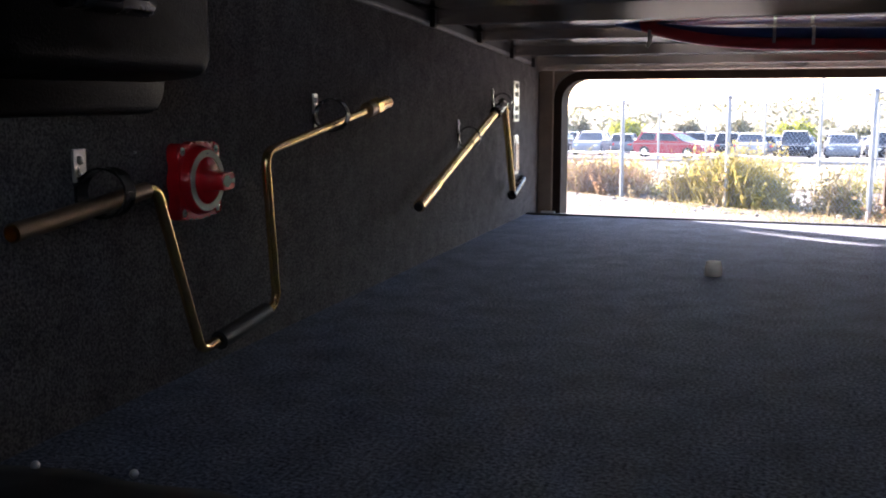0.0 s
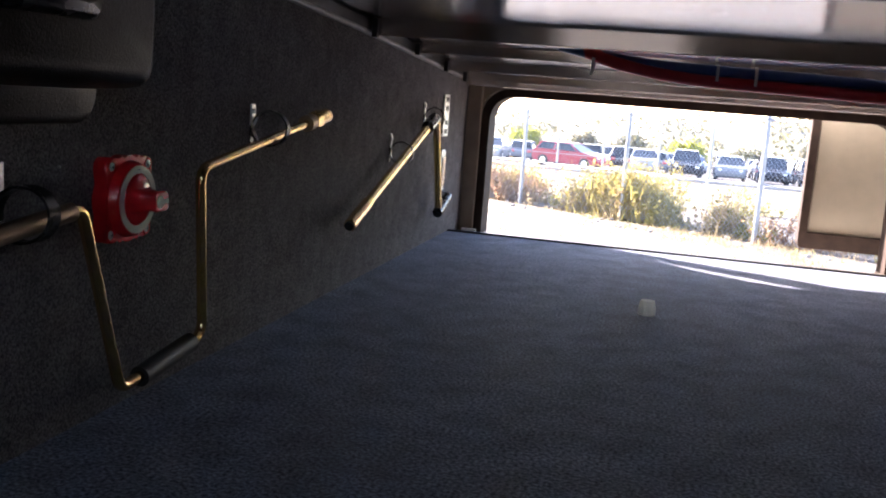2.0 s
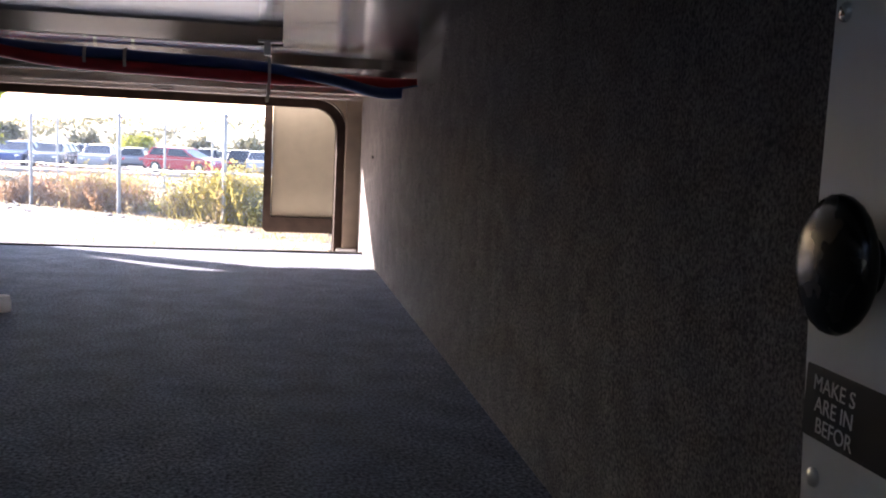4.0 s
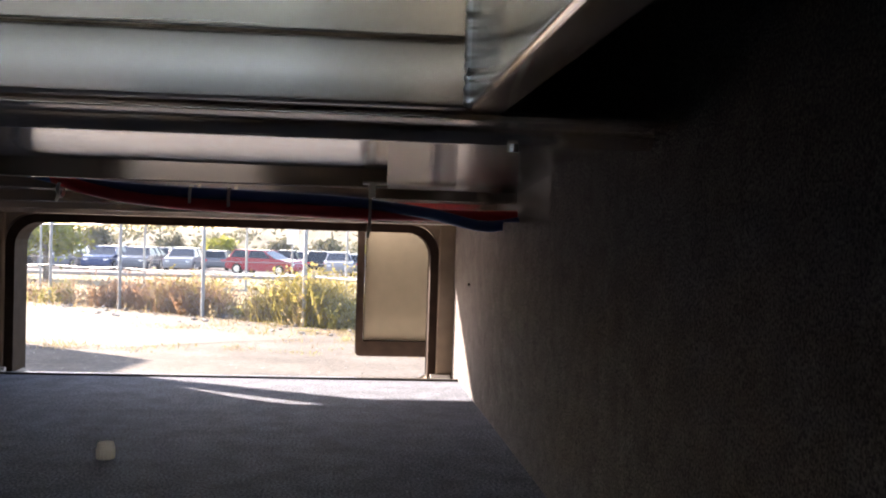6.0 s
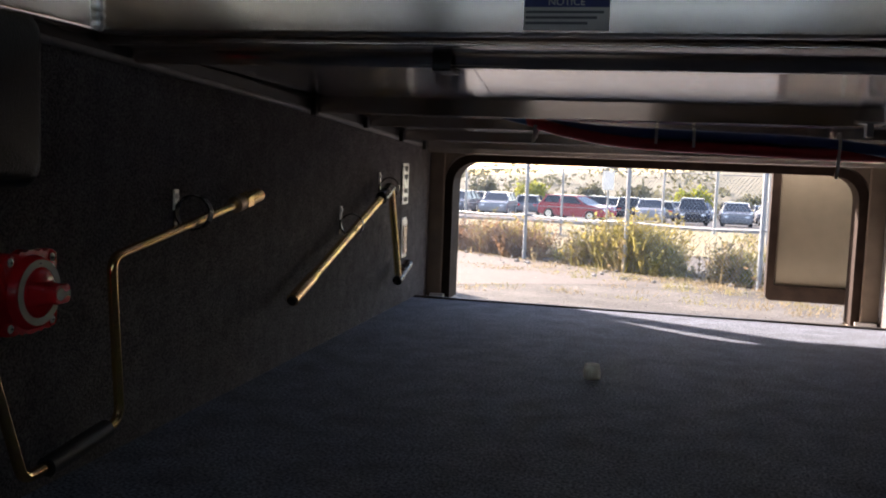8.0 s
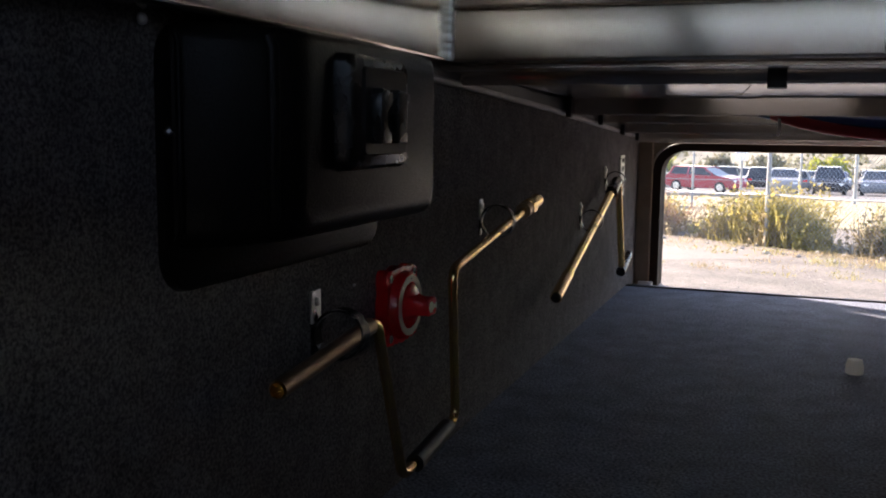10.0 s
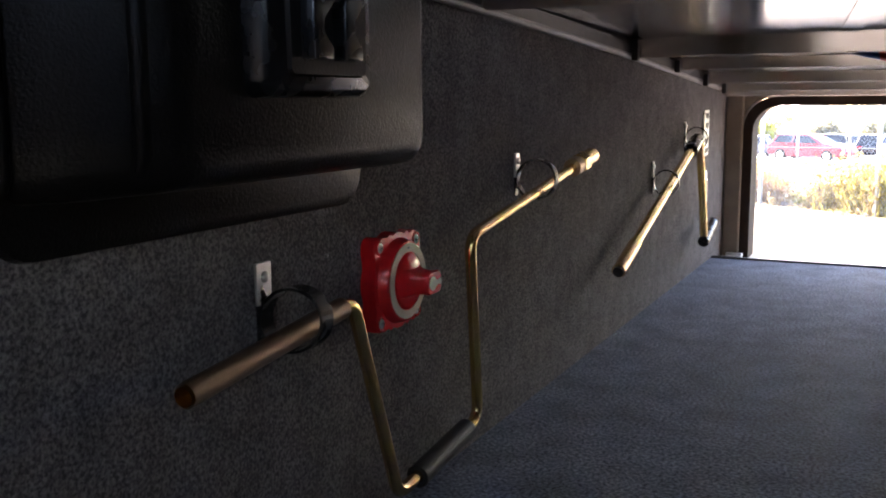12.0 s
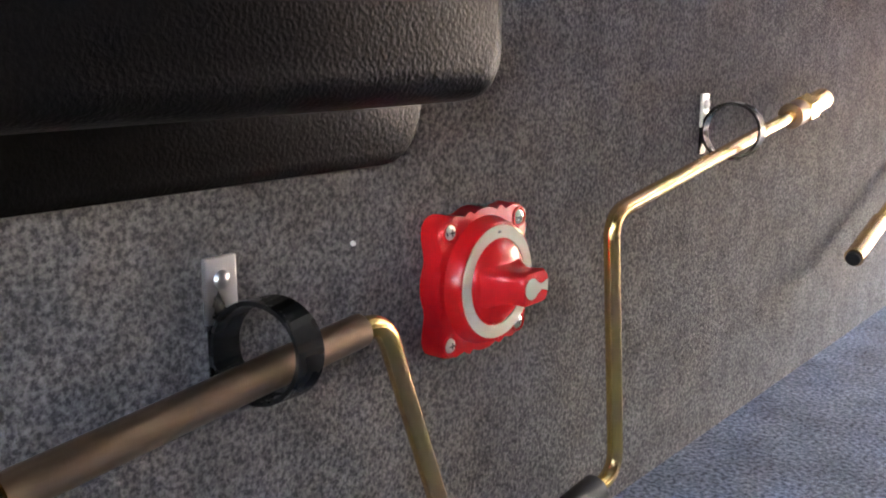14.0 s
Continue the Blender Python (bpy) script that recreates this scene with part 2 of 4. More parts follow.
def slab(outline, axis, a0, a1, bevel=0.0, hole=None):
    """A prism: the outline (pairs) extruded along an axis from a0 to a1, with an optional hole of as many points."""
    bm = bmesh.new()

    def put(p, a):
        return bm.verts.new({"x": (a, p[0], p[1]), "y": (p[0], a, p[1]), "z": (p[0], p[1], a)}[axis])
    rings = [[put(p, a) for p in o] for o in ([outline, hole] if hole else [outline]) for a in (a0, a1)]
    n = len(outline)
    for i in range(n):
        j = (i + 1) % n
        bm.faces.new((rings[0][i], rings[0][j], rings[1][j], rings[1][i]))
        if hole:
            bm.faces.new((rings[2][i], rings[3][i], rings[3][j], rings[2][j]))
            bm.faces.new((rings[0][i], rings[2][i], rings[2][j], rings[0][j]))
            bm.faces.new((rings[1][i], rings[1][j], rings[3][j], rings[3][i]))
    if not hole:
        bm.faces.new(rings[0][::-1])
        caps = [bm.faces.new(rings[1])]
        if bevel:
            bmesh.ops.bevel(bm, geom=list({e for f in caps for e in f.edges}), offset=bevel, segments=3, affect="EDGES", profile=0.5)
    return bm


def rounded(x0, x1, z0, z1, r, steps=6):
    pts = []
    for cx, cz, a0 in ((x1 - r, z1 - r, 0), (x0 + r, z1 - r, 90), (x0 + r, z0 + r, 180), (x1 - r, z0 + r, 270)):
        for i in range(steps + 1):
            a = math.radians(a0 + 90 * i / steps)
            pts.append((cx + r * math.cos(a), cz + r * math.sin(a)))
    return pts


def leaf_mat(name, a, c, scale=3.0, island=0.35, through=0.45):
    """Thin leaves and stems that let some sunlight through."""
    m = mat(name, a, 0.75, color2=c, scale=scale, island=island, spec=0.2)
    n, k = m.node_tree.nodes, m.node_tree.links
    b = n["Principled BSDF"]
    t = n.new("ShaderNodeBsdfTranslucent")
    k.new(b.inputs["Base Color"].links[0].from_socket, t.inputs["Color"])
    mx = n.new("ShaderNodeMixShader")
    mx.inputs[0].default_value = through
    k.new(b.outputs[0], mx.inputs[1])
    k.new(t.outputs[0], mx.inputs[2])
    k.new(mx.outputs[0], n["Material Output"].inputs["Surface"])
    return m


M_CAP = leaf_mat("milky plastic", (0.93, 0.91, 0.86), (0.96, 0.94, 0.90), 60, 0.0, 0.72)
M_DRY = leaf_mat("dry grass", (0.27, 0.215, 0.13), (0.22, 0.18, 0.105))
M_GREEN = leaf_mat("green weeds", (0.19, 0.185, 0.07), (0.26, 0.225, 0.10))
M_RUST = leaf_mat("rusty weeds", (0.21, 0.125, 0.08), (0.26, 0.175, 0.11))
M_GOLD = leaf_mat("golden weeds", (0.32, 0.255, 0.09), (0.25, 0.225, 0.075))
M_LEAF = leaf_mat("yellow-green leaves", (0.20, 0.24, 0.04), (0.30, 0.29, 0.06), 2)
M_WOOD = leaf_mat("far wood leaves", (0.13, 0.135, 0.08), (0.19, 0.175, 0.11), 0.6, 0.35, 0.25)


def structure(name, bm, material, label, smooth=False):
    return tagged(part(name, bm, material, smooth=smooth), label, kind="structure")

# ---- the compartment ----
XL, XR = -0.122, 0.826          # carpeted side walls
Y0, Y1 = -0.06, 2.30            # outer skins of the trailer
ZLIP = -0.012


def skewed(bm):
    """The east side wall stands a little askew: wider towards the near opening."""
    for v in bm.verts:
        if v.co.x > 0.5:
            v.co.x += 0.028 * (2.05 - v.co.y)
    return bm


structure("floor", skewed(box(XL, XR, Y0 + 0.07, 2.125, -0.03, 0.0)), M_FLOOR, "blue-grey speckled carpet on the compartment floor")
structure("floor_below", box(XL - 0.03, XR + 0.03, Y0 + 0.01, 2.235, -0.06, -0.032), M_TRIM, "plywood under the carpet")
structure("wall_west", box(XL - 0.02, XL, Y0 + 0.01, 2.235, -0.03, 0.80), M_CARPET, "side wall lined with dark speckled carpet")
structure("wall_east", skewed(slab([(Y0 + 0.01, -0.03), (2.235, -0.03), (2.235, 0.318), (1.36, 0.318), (1.35, 0.80), (Y0 + 0.01, 0.80)], "x", XR, XR + 0.02)), M_CARPET,
          "side wall lined with dark speckled carpet")
# Black panel paints the shade in the gap above the east wall.
structure("void_shade_panel", box(XR + 0.04, XR + 0.06, 1.33, 2.235, 0.2, 0.56), M_BLACK, "black panel painting the shade above the side wall")


def end_wall(name, y0, y1, ox0, ox1, oz0, oz1, r, label, low=-0.45, high=2.3):
    hole = rounded(ox0, ox1, oz0, oz1, r)
    n = len(hole)
    q = n // 4
    out = []
    for cx, cz in ((3.6, high), (-2.4, high), (-2.4, low), (3.6, low)):
        out += [(cx, cz)] * q
    # spread each outer corner's points a little so that no face has no area
    out = [(x + (i % q - q / 2) * 0.004, z) for i, (x, z) in enumerate(out)]
    return structure(name, slab(out, "y", y0, y1, hole=hole), M_GEL, label)


end_wall("wall_north", 2.24, Y1, -0.105, 0.806, -0.03, 0.316, 0.03, "white outer wall with the open baggage door's opening")
# Unseen near wall: its slots are sized to light the inside and the beams.
end_wall("wall_south_light_slot", Y0 - 0.06, Y0, -0.09, 0.80, 0.545, 0.622, 0.02, "unseen white near wall with a slot sized to admit light", low=0.4405)
end_wall("wall_south_light_slot_lower", Y0 - 0.06, Y0, -0.02, 0.34, 0.260, 0.320, 0.02, "unseen white near wall's lower half with an added light slot", high=0.44)
# Dark lining added to cut the light bounced off this wall.
for nm, z0, z1, hole in (("wall_south_added_liner", 0.4405, 0.799, (-0.088, 0.798, 0.547, 0.620)), ("wall_south_added_liner_lower", -0.03, 0.44, (-0.018, 0.338, 0.262, 0.318))):
    structure(nm, slab(rounded(XL + 0.001, XR + 0.06, z0, z1, 0.004), "y", Y0 + 0.0005, Y0 + 0.008, hole=rounded(*hole, 0.02)), M_CARPET, "unseen dark carpet added to cut light bounced by the near wall")
structure("roof", box(-2.4, 3.6, Y0 - 0.06, Y1, 2.3, 2.36), M_GEL, "white trailer roof")
structure("wall_front", box(-2.46, -2.4, Y0 - 0.06, Y1, -0.45, 2.36), M_GEL, "white trailer end")
structure("wall_rear", box(3.6, 3.66, Y0 - 0.06, Y1, -0.45, 2.36), M_GEL, "white trailer end")
structure("underbelly", box(-2.4, 3.6, Y0, 2.24, -0.45, -0.42), M_BLACK, "black trailer underside")

# ---- far opening: jambs, seal, sill ----
def arched(x0, x1, z0, z1, r, steps=6):
    """A rounded outline with square lower corners, of as many points as rounded()."""
    return rounded(x0, x1, z0, z1, r, steps)[: 2 * steps + 2] + [(x0, z0 + 0.004 - 0.0005 * i) for i in range(steps + 1)] + [(x1, z0 + 0.0005 * i) for i in range(steps + 1)]


seal_in = arched(-0.070, 0.771, -0.0262, 0.290, 0.050)
seal_out = arched(-0.088, 0.789, -0.0272, 0.307, 0.062)
door_frame = thing("door_1", "open baggage doorway with a dark brown rounded seal", "doorway", at=(0.35, 2.27, -0.03))
tagged(door_frame, kind="structure")


def under(ob, parent):
    ob.parent = parent
    ob.matrix_parent_inverse = parent.matrix_basis.inverted()
    return ob


under(part("frame_seal", slab(seal_out, "y", 2.236, 2.312, hole=seal_in), M_BROWN, label="dark brown bulb seal"), door_frame)
under(part("jamb_lining", slab(rounded(-0.1045, 0.8055, -0.0295, 0.3155, 0.03), "y", 2.2365, 2.303, hole=rounded(-0.0885, 0.7885, -0.0275, 0.3065, 0.05)), M_TRIM, label="tan jamb lining"), door_frame)
structure("trim_west", box(XL + 0.001, -0.088, 2.228, 2.239, -0.012, 0.314, 0.003), M_TRIM, "tan plywood return beside the doorway")
structure("trim_east", box(0.788, XR - 0.001, 2.228, 2.239, -0.012, 0.314, 0.003), M_TRIM, "tan plywood return beside the doorway")
structure("trim_top", box(XL + 0.001, XR - 0.001, 2.2, 2.239, 0.308, 0.33, 0.002), M_ALU, "aluminium header over the doorway")
structure("sill", box(XL + 0.001, XR - 0.001, 2.128, 2.236, -0.03, -0.0135), M_ALU, "bright aluminium sill")
structure("sill_gasket", box(XL + 0.001, XR - 0.001, 2.119, 2.131, -0.012, 0.0035, 0.0015), M_BLACK, "black gasket along the carpet's edge")
for x0, x1 in ((XL + 0.012, -0.078), (0.776, XR - 0.008)):
    b = bmesh.new()
    box(x0, x1, 2.135, 2.225, -0.0135, -0.008, 0.001, bm=b)
    box(x0, x1, 2.215, 2.225, -0.0135, -0.003, 0.001, bm=b)
    single("corner_bracket", b, M_STEEL, "bright angled metal bracket on the sill", "bracket", "sill brackets")

# open hatch door outside, its inner face to the compartment
hatch = thing("hatch_door", "open hatch door with beige inner face and black border", "door", at=(0.80, 2.4, 0.0))
under(part("panel", box(0.636, 0.961, 2.403, 2.425, 0.043, 0.429, 0.003), M_BEIGE), hatch)
under(part("border", slab(rounded(0.618, 0.98, 0.008, 0.45, 0.012), "y", 2.395, 2.43, hole=rounded(0.635, 0.962, 0.042, 0.43, 0.004)), M_BROWN, label="dark brown edge frame"), hatch)
for hz in (0.1, 0.32):
    b = bmesh.new()
    box(0.93, 0.97, 2.302, 2.396, hz, hz + 0.03, 0.002, bm=b)
    under(part("hinge", b, M_BLACK), hatch)

# unseen slanted plate added outside, above the doorway, to shape the sun patch
arm = thing("sun_shaping_plate", "white plate on brackets, added out of sight to shape the sun patch", "awning arm", at=(-0.6, 2.6, 0.6))
under(part("arm", slab([(0.15, 0.632), (0.15, 0.70), (-0.679, 0.70), (-0.983, 0.351), (-0.587, 0.632)], "y", 2.895, 2.905), M_WHITE), arm)
for ax, az in ((-0.66, 0.66), (0.1, 0.67)):
    b = bmesh.new()
    rod(b, (ax, 2.301, az), (ax, 2.9, az), 0.012, 12)
    under(part("bracket", b, M_STEEL), arm)

# ---- ceiling frame ----
def zr(y):
    """Height of the rail along the carpet's upper edge."""
    return 0.3948 - 0.05466 * (y - 0.98)


def zs(y):
    """Height of the ceiling sheet, which falls more steeply past the first cross beam."""
    return 0.3948 - 0.0278 * (y - 0.98) if y < 1.476 else 0.381 - 0.0722 * (y - 1.476)


def sheet_between(y0, y1, x0, x1, thick=0.004, drop=0.0, ny=8, wave=0.0006):
    b = bmesh.new()
    nx = 24
    rows = []
    for j in range(ny + 1):
        y = y0 + (y1 - y0) * j / ny
        rows.append([b.verts.new((x0 + (x1 - x0) * i / nx, y, zs(y) - drop + wave * noise.noise((i * 0.5, y * 3, drop)))) for i in range(nx + 1)])
    for j in range(ny):
        for i in range(nx):
            b.faces.new((rows[j][i], rows[j][i + 1], rows[j + 1][i + 1], rows[j + 1][i]))
    r = bmesh.ops.extrude_face_region(b, geom=b.faces[:])
    bmesh.ops.translate(b, verts=[v for v in r["geom"] if isinstance(v, bmesh.types.BMVert)], vec=(0, 0, thick))
    return b


structure("ceiling", sheet_between(0.99, 2.235, XL, XR + 0.04, ny=18), M_SHEET, "polished aluminium ceiling sheet", smooth=True)
# Unseen lids, added to keep the near end and the space over the sheet dark.
structure("ceiling_near", box(XL - 0.02, XR + 0.02, Y0, 0.915, 0.80, 0.82), M_CARPET, "unseen dark carpet lid added over the near end")
structure("void_lid", box(XL, XR + 0.04, 0.93, 2.235, 0.80, 0.82), M_BLACK, "unseen black lid closing off the space above the sheet")


def beam(y, z0, z1, depth, x0=XL + 0.002, x1=XR + 0.038):
    b = bmesh.new()
    box(x0, x1, y, y + 0.004, z0, z1, 0.001, 1, bm=b)
    for v in b.verts:          # the face leans a little over the floor
        v.co.y -= 0.055 * (v.co.z - z0)
    box(x0, x1, y + 0.004, y + depth, z0, z0 + 0.004, 0.001, 1, bm=b)
    return b


main = thing("ceiling_beam", "wide brushed aluminium frame tube welded at its corners", "beam", "ceiling beams", at=(0.35, 0.91, 0.39))
under(part("face", box(-0.0925, 0.696, 0.91, 0.965, 0.396, 0.4435, 0.003, 3), M_ALU, smooth=True), main)
under(part("upper_face", box(-0.0925, 0.696, 0.9105, 0.965, 0.4445, 0.80, 0.003, 3), M_ALU, smooth=True), main)
b = bmesh.new()
rod(b, (XL + 0.004, 1.005, 0.392), (XR + 0.03, 1.005, 0.392), 0.0135, 20)
under(part("lower_flange", b, M_ALU, smooth=True, label="rounded lower lip"), main)
under(part("lip_plate", box(XL + 0.004, XR + 0.03, 0.935, 1.006, 0.3905, 0.3955, 0.001), M_ALU), main)
for sx0, sx1, yy in ((-0.119, -0.0925, 0.2), (0.696, 0.725, 0.2)):
    tube = thing("side_tube", "brushed aluminium frame tube running to the near opening", "beam", "side tubes", at=((sx0 + sx1) / 2, 0.5, 0.39))
    under(part("tube", box(sx0, sx1, 0.02, 0.9645, 0.396, 0.56, 0.004, 3), M_BEAM, smooth=True), tube)
    b = bmesh.new()
    ex = sx1 if sx0 < 0 else sx0
    rings = []
    for i in range(121):
        r = 0.0036 + 0.0011 * abs(math.sin(i * math.pi / 6)) + random.uniform(-0.0002, 0.0002)
        rings.append([b.verts.new((ex + r * math.cos(a), 0.9095 + 0.8 * r * math.sin(a), 0.397 + i * 0.00135)) for a in (6.283 * k / 8 for k in range(8))])
    for p, q in zip(rings, rings[1:]):
        for k in range(8):
            b.faces.new((p[k], p[(k + 1) % 8], q[(k + 1) % 8], q[k]))
    under(part("weld_bead", b, M_STEEL, smooth=True, label="rippled weld bead"), tube)
for sx in (0.742,):
    b = bmesh.new()
    rod(b, (sx, 1.0, 0.3735), (sx, 1.0, 0.380), 0.0045, 8)
    under(part("rivet", b, M_STEEL), main)

for by, zb in ((1.476, 0.3565), (1.72, 0.347), (1.94, 0.3295), (2.12, 0.3175)):
    single("ceiling_beam", beam(by, zb, zs(by) + 0.002, 0.018, x1=0.655 if by < 1.5 else XR + 0.038), M_BEAM, "narrow brushed aluminium cross beam under the sheet", "beam", "ceiling beams")
    b = bmesh.new()
    box(XL + 0.012, XL + 0.02, by - 0.012, by - 0.001, zb - 0.004, zs(by) - 0.002, 0.001, bm=b)
    single("beam_clip", b, M_BLACK, "small dark clip where the beam meets the rail", "clip", "beam clips")

# edge rail along the carpeted wall
rail = thing("edge_rail", "grey metal rail along the top of the carpet", "rail", at=(XL + 0.005, 1.5, 0.36))
b = bmesh.new()
sweep(b, [(XL + 0.0055, y, min(zr(y) - 0.008, 0.389)) for y in (0.60, 0.8, 1.4, 2.16)], 0.005, 10)
under(part("tube", b, M_VINYL, smooth=True), rail)
b = bmesh.new()
sweep(b, [(XL + 0.006, y, min(zr(y) - 0.0005, 0.3965)) for y in (0.60, 0.8, 1.4, 2.16)], 0, flat=(0.004, 0.007, (1, 0, 0)))
under(part("channel", b, M_BLACK, label="dark channel above the rail"), rail)

# splice strap and black clip
b = sheet_between(1.01, 1.474, 0.0, 0.022, 0.0012, 0.0015, 6, 0)
for v in b.verts:
    v.co.x += 0.184 - (v.co.y - 1.03) * 0.115
strap = single("splice_strap", b, M_SHEET, "thin aluminium strap over the sheet's joint", "strap")
b = bmesh.new()
box(0.187, 0.204, 0.984, 1.022, 0.3745, 0.3775, 0.001, bm=b)
box(0.187, 0.204, 1.0195, 1.023, 0.3745, 0.398, 0.001, bm=b)
box(0.187, 0.204, 0.984, 0.9875, 0.3745, 0.3925, 0.001, bm=b)
single("tube_clip", b, M_BLACK, "black clip round the lower lip of the beam", "clip")
b = bmesh.new()
box(0.632, 0.640, 1.455, 1.475, 0.344, 0.362, 0.001, bm=b)
box(0.624, 0.655, 1.45, 1.475, 0.360, 0.3625, 0.0008, bm=b)
single("beam_bracket", b, M_STEEL, "small bent tab under the narrow beam", "bracket")
b = bmesh.new()
bmesh.ops.create_uvsphere(b, u_segments=16, v_segments=8, radius=0.011, matrix=Matrix.Translation((0.101, 2.198, 0.327)) @ Matrix.Diagonal((1, 0.5, 0.8, 1)))
single("knob", b, M_STEEL, "round metal button on the header", "knob", smooth=True)
b = bmesh.new()
bmesh.ops.create_uvsphere(b, u_segments=16, v_segments=8, radius=0.02, matrix=Matrix.Translation((0.42, 2.19, 0.324)) @ Matrix.Diagonal((1.3, 0.5, 0.45, 1)))
single("latch_cup", b, M_BLACK, "black rubber and painted shade cup on the header", "latch", smooth=True)

# notice label on the beam
lab = thing("notice_label", "off-white notice label with a blue heading band", "label", at=(0.311, 0.9085, 0.413))
under(part("sheet", box(0.278, 0.344, 0.9085, 0.9095, 0.400, 0.4255), M_LABEL), lab)
under(part("band", box(0.2785, 0.3435, 0.9078, 0.9086, 0.4175, 0.425), M_BLUE, label="dark blue band"), lab)


def words(name, text, size, place, turn, material, parent, label):
    cu = bpy.data.curves.new(name, "FONT")
    cu.body, cu.size, cu.align_x, cu.align_y, cu.extrude = text, size, "CENTER", "CENTER", 0.0001
    ob = new("tmp", cu)
    dg = bpy.context.evaluated_depsgraph_get()
    dg.update()
    me = bpy.data.meshes.new_from_object(ob.evaluated_get(dg))
    bpy.data.objects.remove(ob)
    me.transform(Matrix.Translation(place) @ turn)
    me.materials.clear()
    me.materials.append(material)
    return under(tagged(new(name, me), label), parent)


words("heading", "NOTICE", 0.0078, (0.311, 0.9075, 0.4212), Matrix.Rotation(math.radians(90), 4, "X"), M_LABEL, lab, "white heading letters")
for i, w in enumerate((0.060, 0.055, 0.048)):
    under(part("text_line", box(0.2795, 0.2795 + w, 0.9080, 0.9087, 0.4128 - i * 0.0042, 0.4148 - i * 0.0042), M_PRINT), lab)

# ---- pipes under the ceiling ----


def curve_pts(ctrl, n=40):
    ctrl = [Vector(c) for c in ctrl]
    out = []
    for i in range(n + 1):
        u = i / n * (len(ctrl) - 1)
        k = min(int(u), len(ctrl) - 2)
        f = u - k
        p0, p1, p2, p3 = ctrl[max(k - 1, 0)], ctrl[k], ctrl[k + 1], ctrl[min(k + 2, len(ctrl) - 1)]
        out.append(0.5 * (2 * p1 + (p2 - p0) * f + (2 * p0 - 5 * p1 + 4 * p2 - p3) * f * f + (3 * p1 - p0 - 3 * p2 + p3) * f ** 3))
    return out


b = bmesh.new()
sweep(b, curve_pts([(0.13, 1.69, 0.372), (0.20, 1.685, 0.358), (0.30, 1.68, 0.349), (0.45, 1.68, 0.345), (0.60, 1.68, 0.341), (0.72, 1.68, 0.328), (0.805, 1.68, 0.311), (0.862, 1.68, 0.318)]), 0.0085, 14)
single("water_pipe", b, M_BLUEHOSE, "blue plastic water pipe hung under the ceiling", "pipe", "water pipes", smooth=True)
b = bmesh.new()
sweep(b, curve_pts([(0.16, 1.69, 0.368), (0.23, 1.678, 0.347), (0.34, 1.678, 0.332), (0.50, 1.68, 0.327), (0.62, 1.68, 0.324), (0.74, 1.70, 0.325), (0.80, 1.70, 0.325), (0.862, 1.70, 0.327)]), 0.0095, 14)
single("water_pipe", b, M_REDHOSE, "red plastic water pipe hung under the ceiling", "pipe", "water pipes", smooth=True)
for tx, zt, zbm, tail in ((0.185, 0.356, 0.334, 0.006), (0.372, 0.356, 0.322, 0.0), (0.428, 0.356, 0.320, 0.0), (0.636, 0.356, 0.316, 0.028)):
    b = bmesh.new()
    yc = 1.682
    loop = [(tx, yc + 0.014 * math.sin(a), (zt + zbm) / 2 + (zt - zbm) / 2 * math.cos(a)) for a in (2 * math.pi * k / 20 for k in range(20))]
    sweep(b, loop, 0, closed=True, flat=(0.0022, 0.0006, (1, 0, 0)))
    if tail:
        sweep(b, [(tx, yc - 0.012, zbm + 0.004), (tx - 0.001, yc - 0.014, zbm - tail * 0.5), (tx - 0.003, yc - 0.014, zbm - tail)], 0, flat=(0.0022, 0.0006, (1, 0, 0)))
    single("cable_tie", b, M_TIE, "clear nylon cable tie holding the pipes", "cable tie", "cable ties")

# ---- crank handle on the wall ----
XC = -0.097
crank = thing("crank_handle", "yellow zinc steel crank handle with black grip", "crank handle", at=(XC, 0.9, 0.03))
b = bmesh.new()
sweep(b, bent([(XC, 0.732, 0.1752), (XC, 0.757, 0.1780), (XC, 0.813, 0.0272), (XC, 0.953, 0.0410), (XC, 0.938, 0.1962), (XC, 1.215, 0.2375)], 0.016, 8), 0.0047, 16)
under(part("rod", b, M_ZINC, smooth=True), crank)
b = bmesh.new()
sweep(b, [(XC, 0.598, 0.1612), (XC, 0.60, 0.1614), (XC, 0.741, 0.1762), (XC, 0.744, 0.1765)], 0.0068, 20, cap=False)
under(part("sleeve", b, M_BRONZE, smooth=True, label="dull bronze sleeve tube"), crank)
b = bmesh.new()
sweep(b, [(XC, 0.5965, 0.1610), (XC, 0.614, 0.1628)], 0.0054, 20, cap=False)
rod(b, (XC, 0.612, 0.1626), (XC, 0.616, 0.1631), 0.0054, 20)
under(part("bore", b, M_ZINC, smooth=True, label="hollow worn brass-coloured end"), crank)
b = bmesh.new()
rod(b, (XC, 0.739, 0.1760), (XC, 0.7445, 0.17655), 0.0067, 20)
under(part("end_plug", b, M_BRONZE, smooth=True), crank)
b = bmesh.new()
sweep(b, [(XC, 0.843, 0.0296), (XC, 0.845, 0.0298), (XC, 0.927, 0.0383), (XC, 0.930, 0.0386)], 0.0088, 18)
under(part("grip", b, M_BLACK, smooth=True, label="black rubber and painted shade grip"), crank)
b = bmesh.new()
rod(b, (XC, 1.211, 0.2370), (XC, 1.227, 0.2394), 0.0112, 6)
rod(b, (XC, 1.227, 0.2394), (XC, 1.259, 0.2440), 0.0086, 20)
rod(b, (XC, 1.259, 0.2440), (XC, 1.2625, 0.2445), 0.0086, 20, 0.0074)
under(part("socket", b, M_ZINC, label="brass-coloured hex socket"), crank)
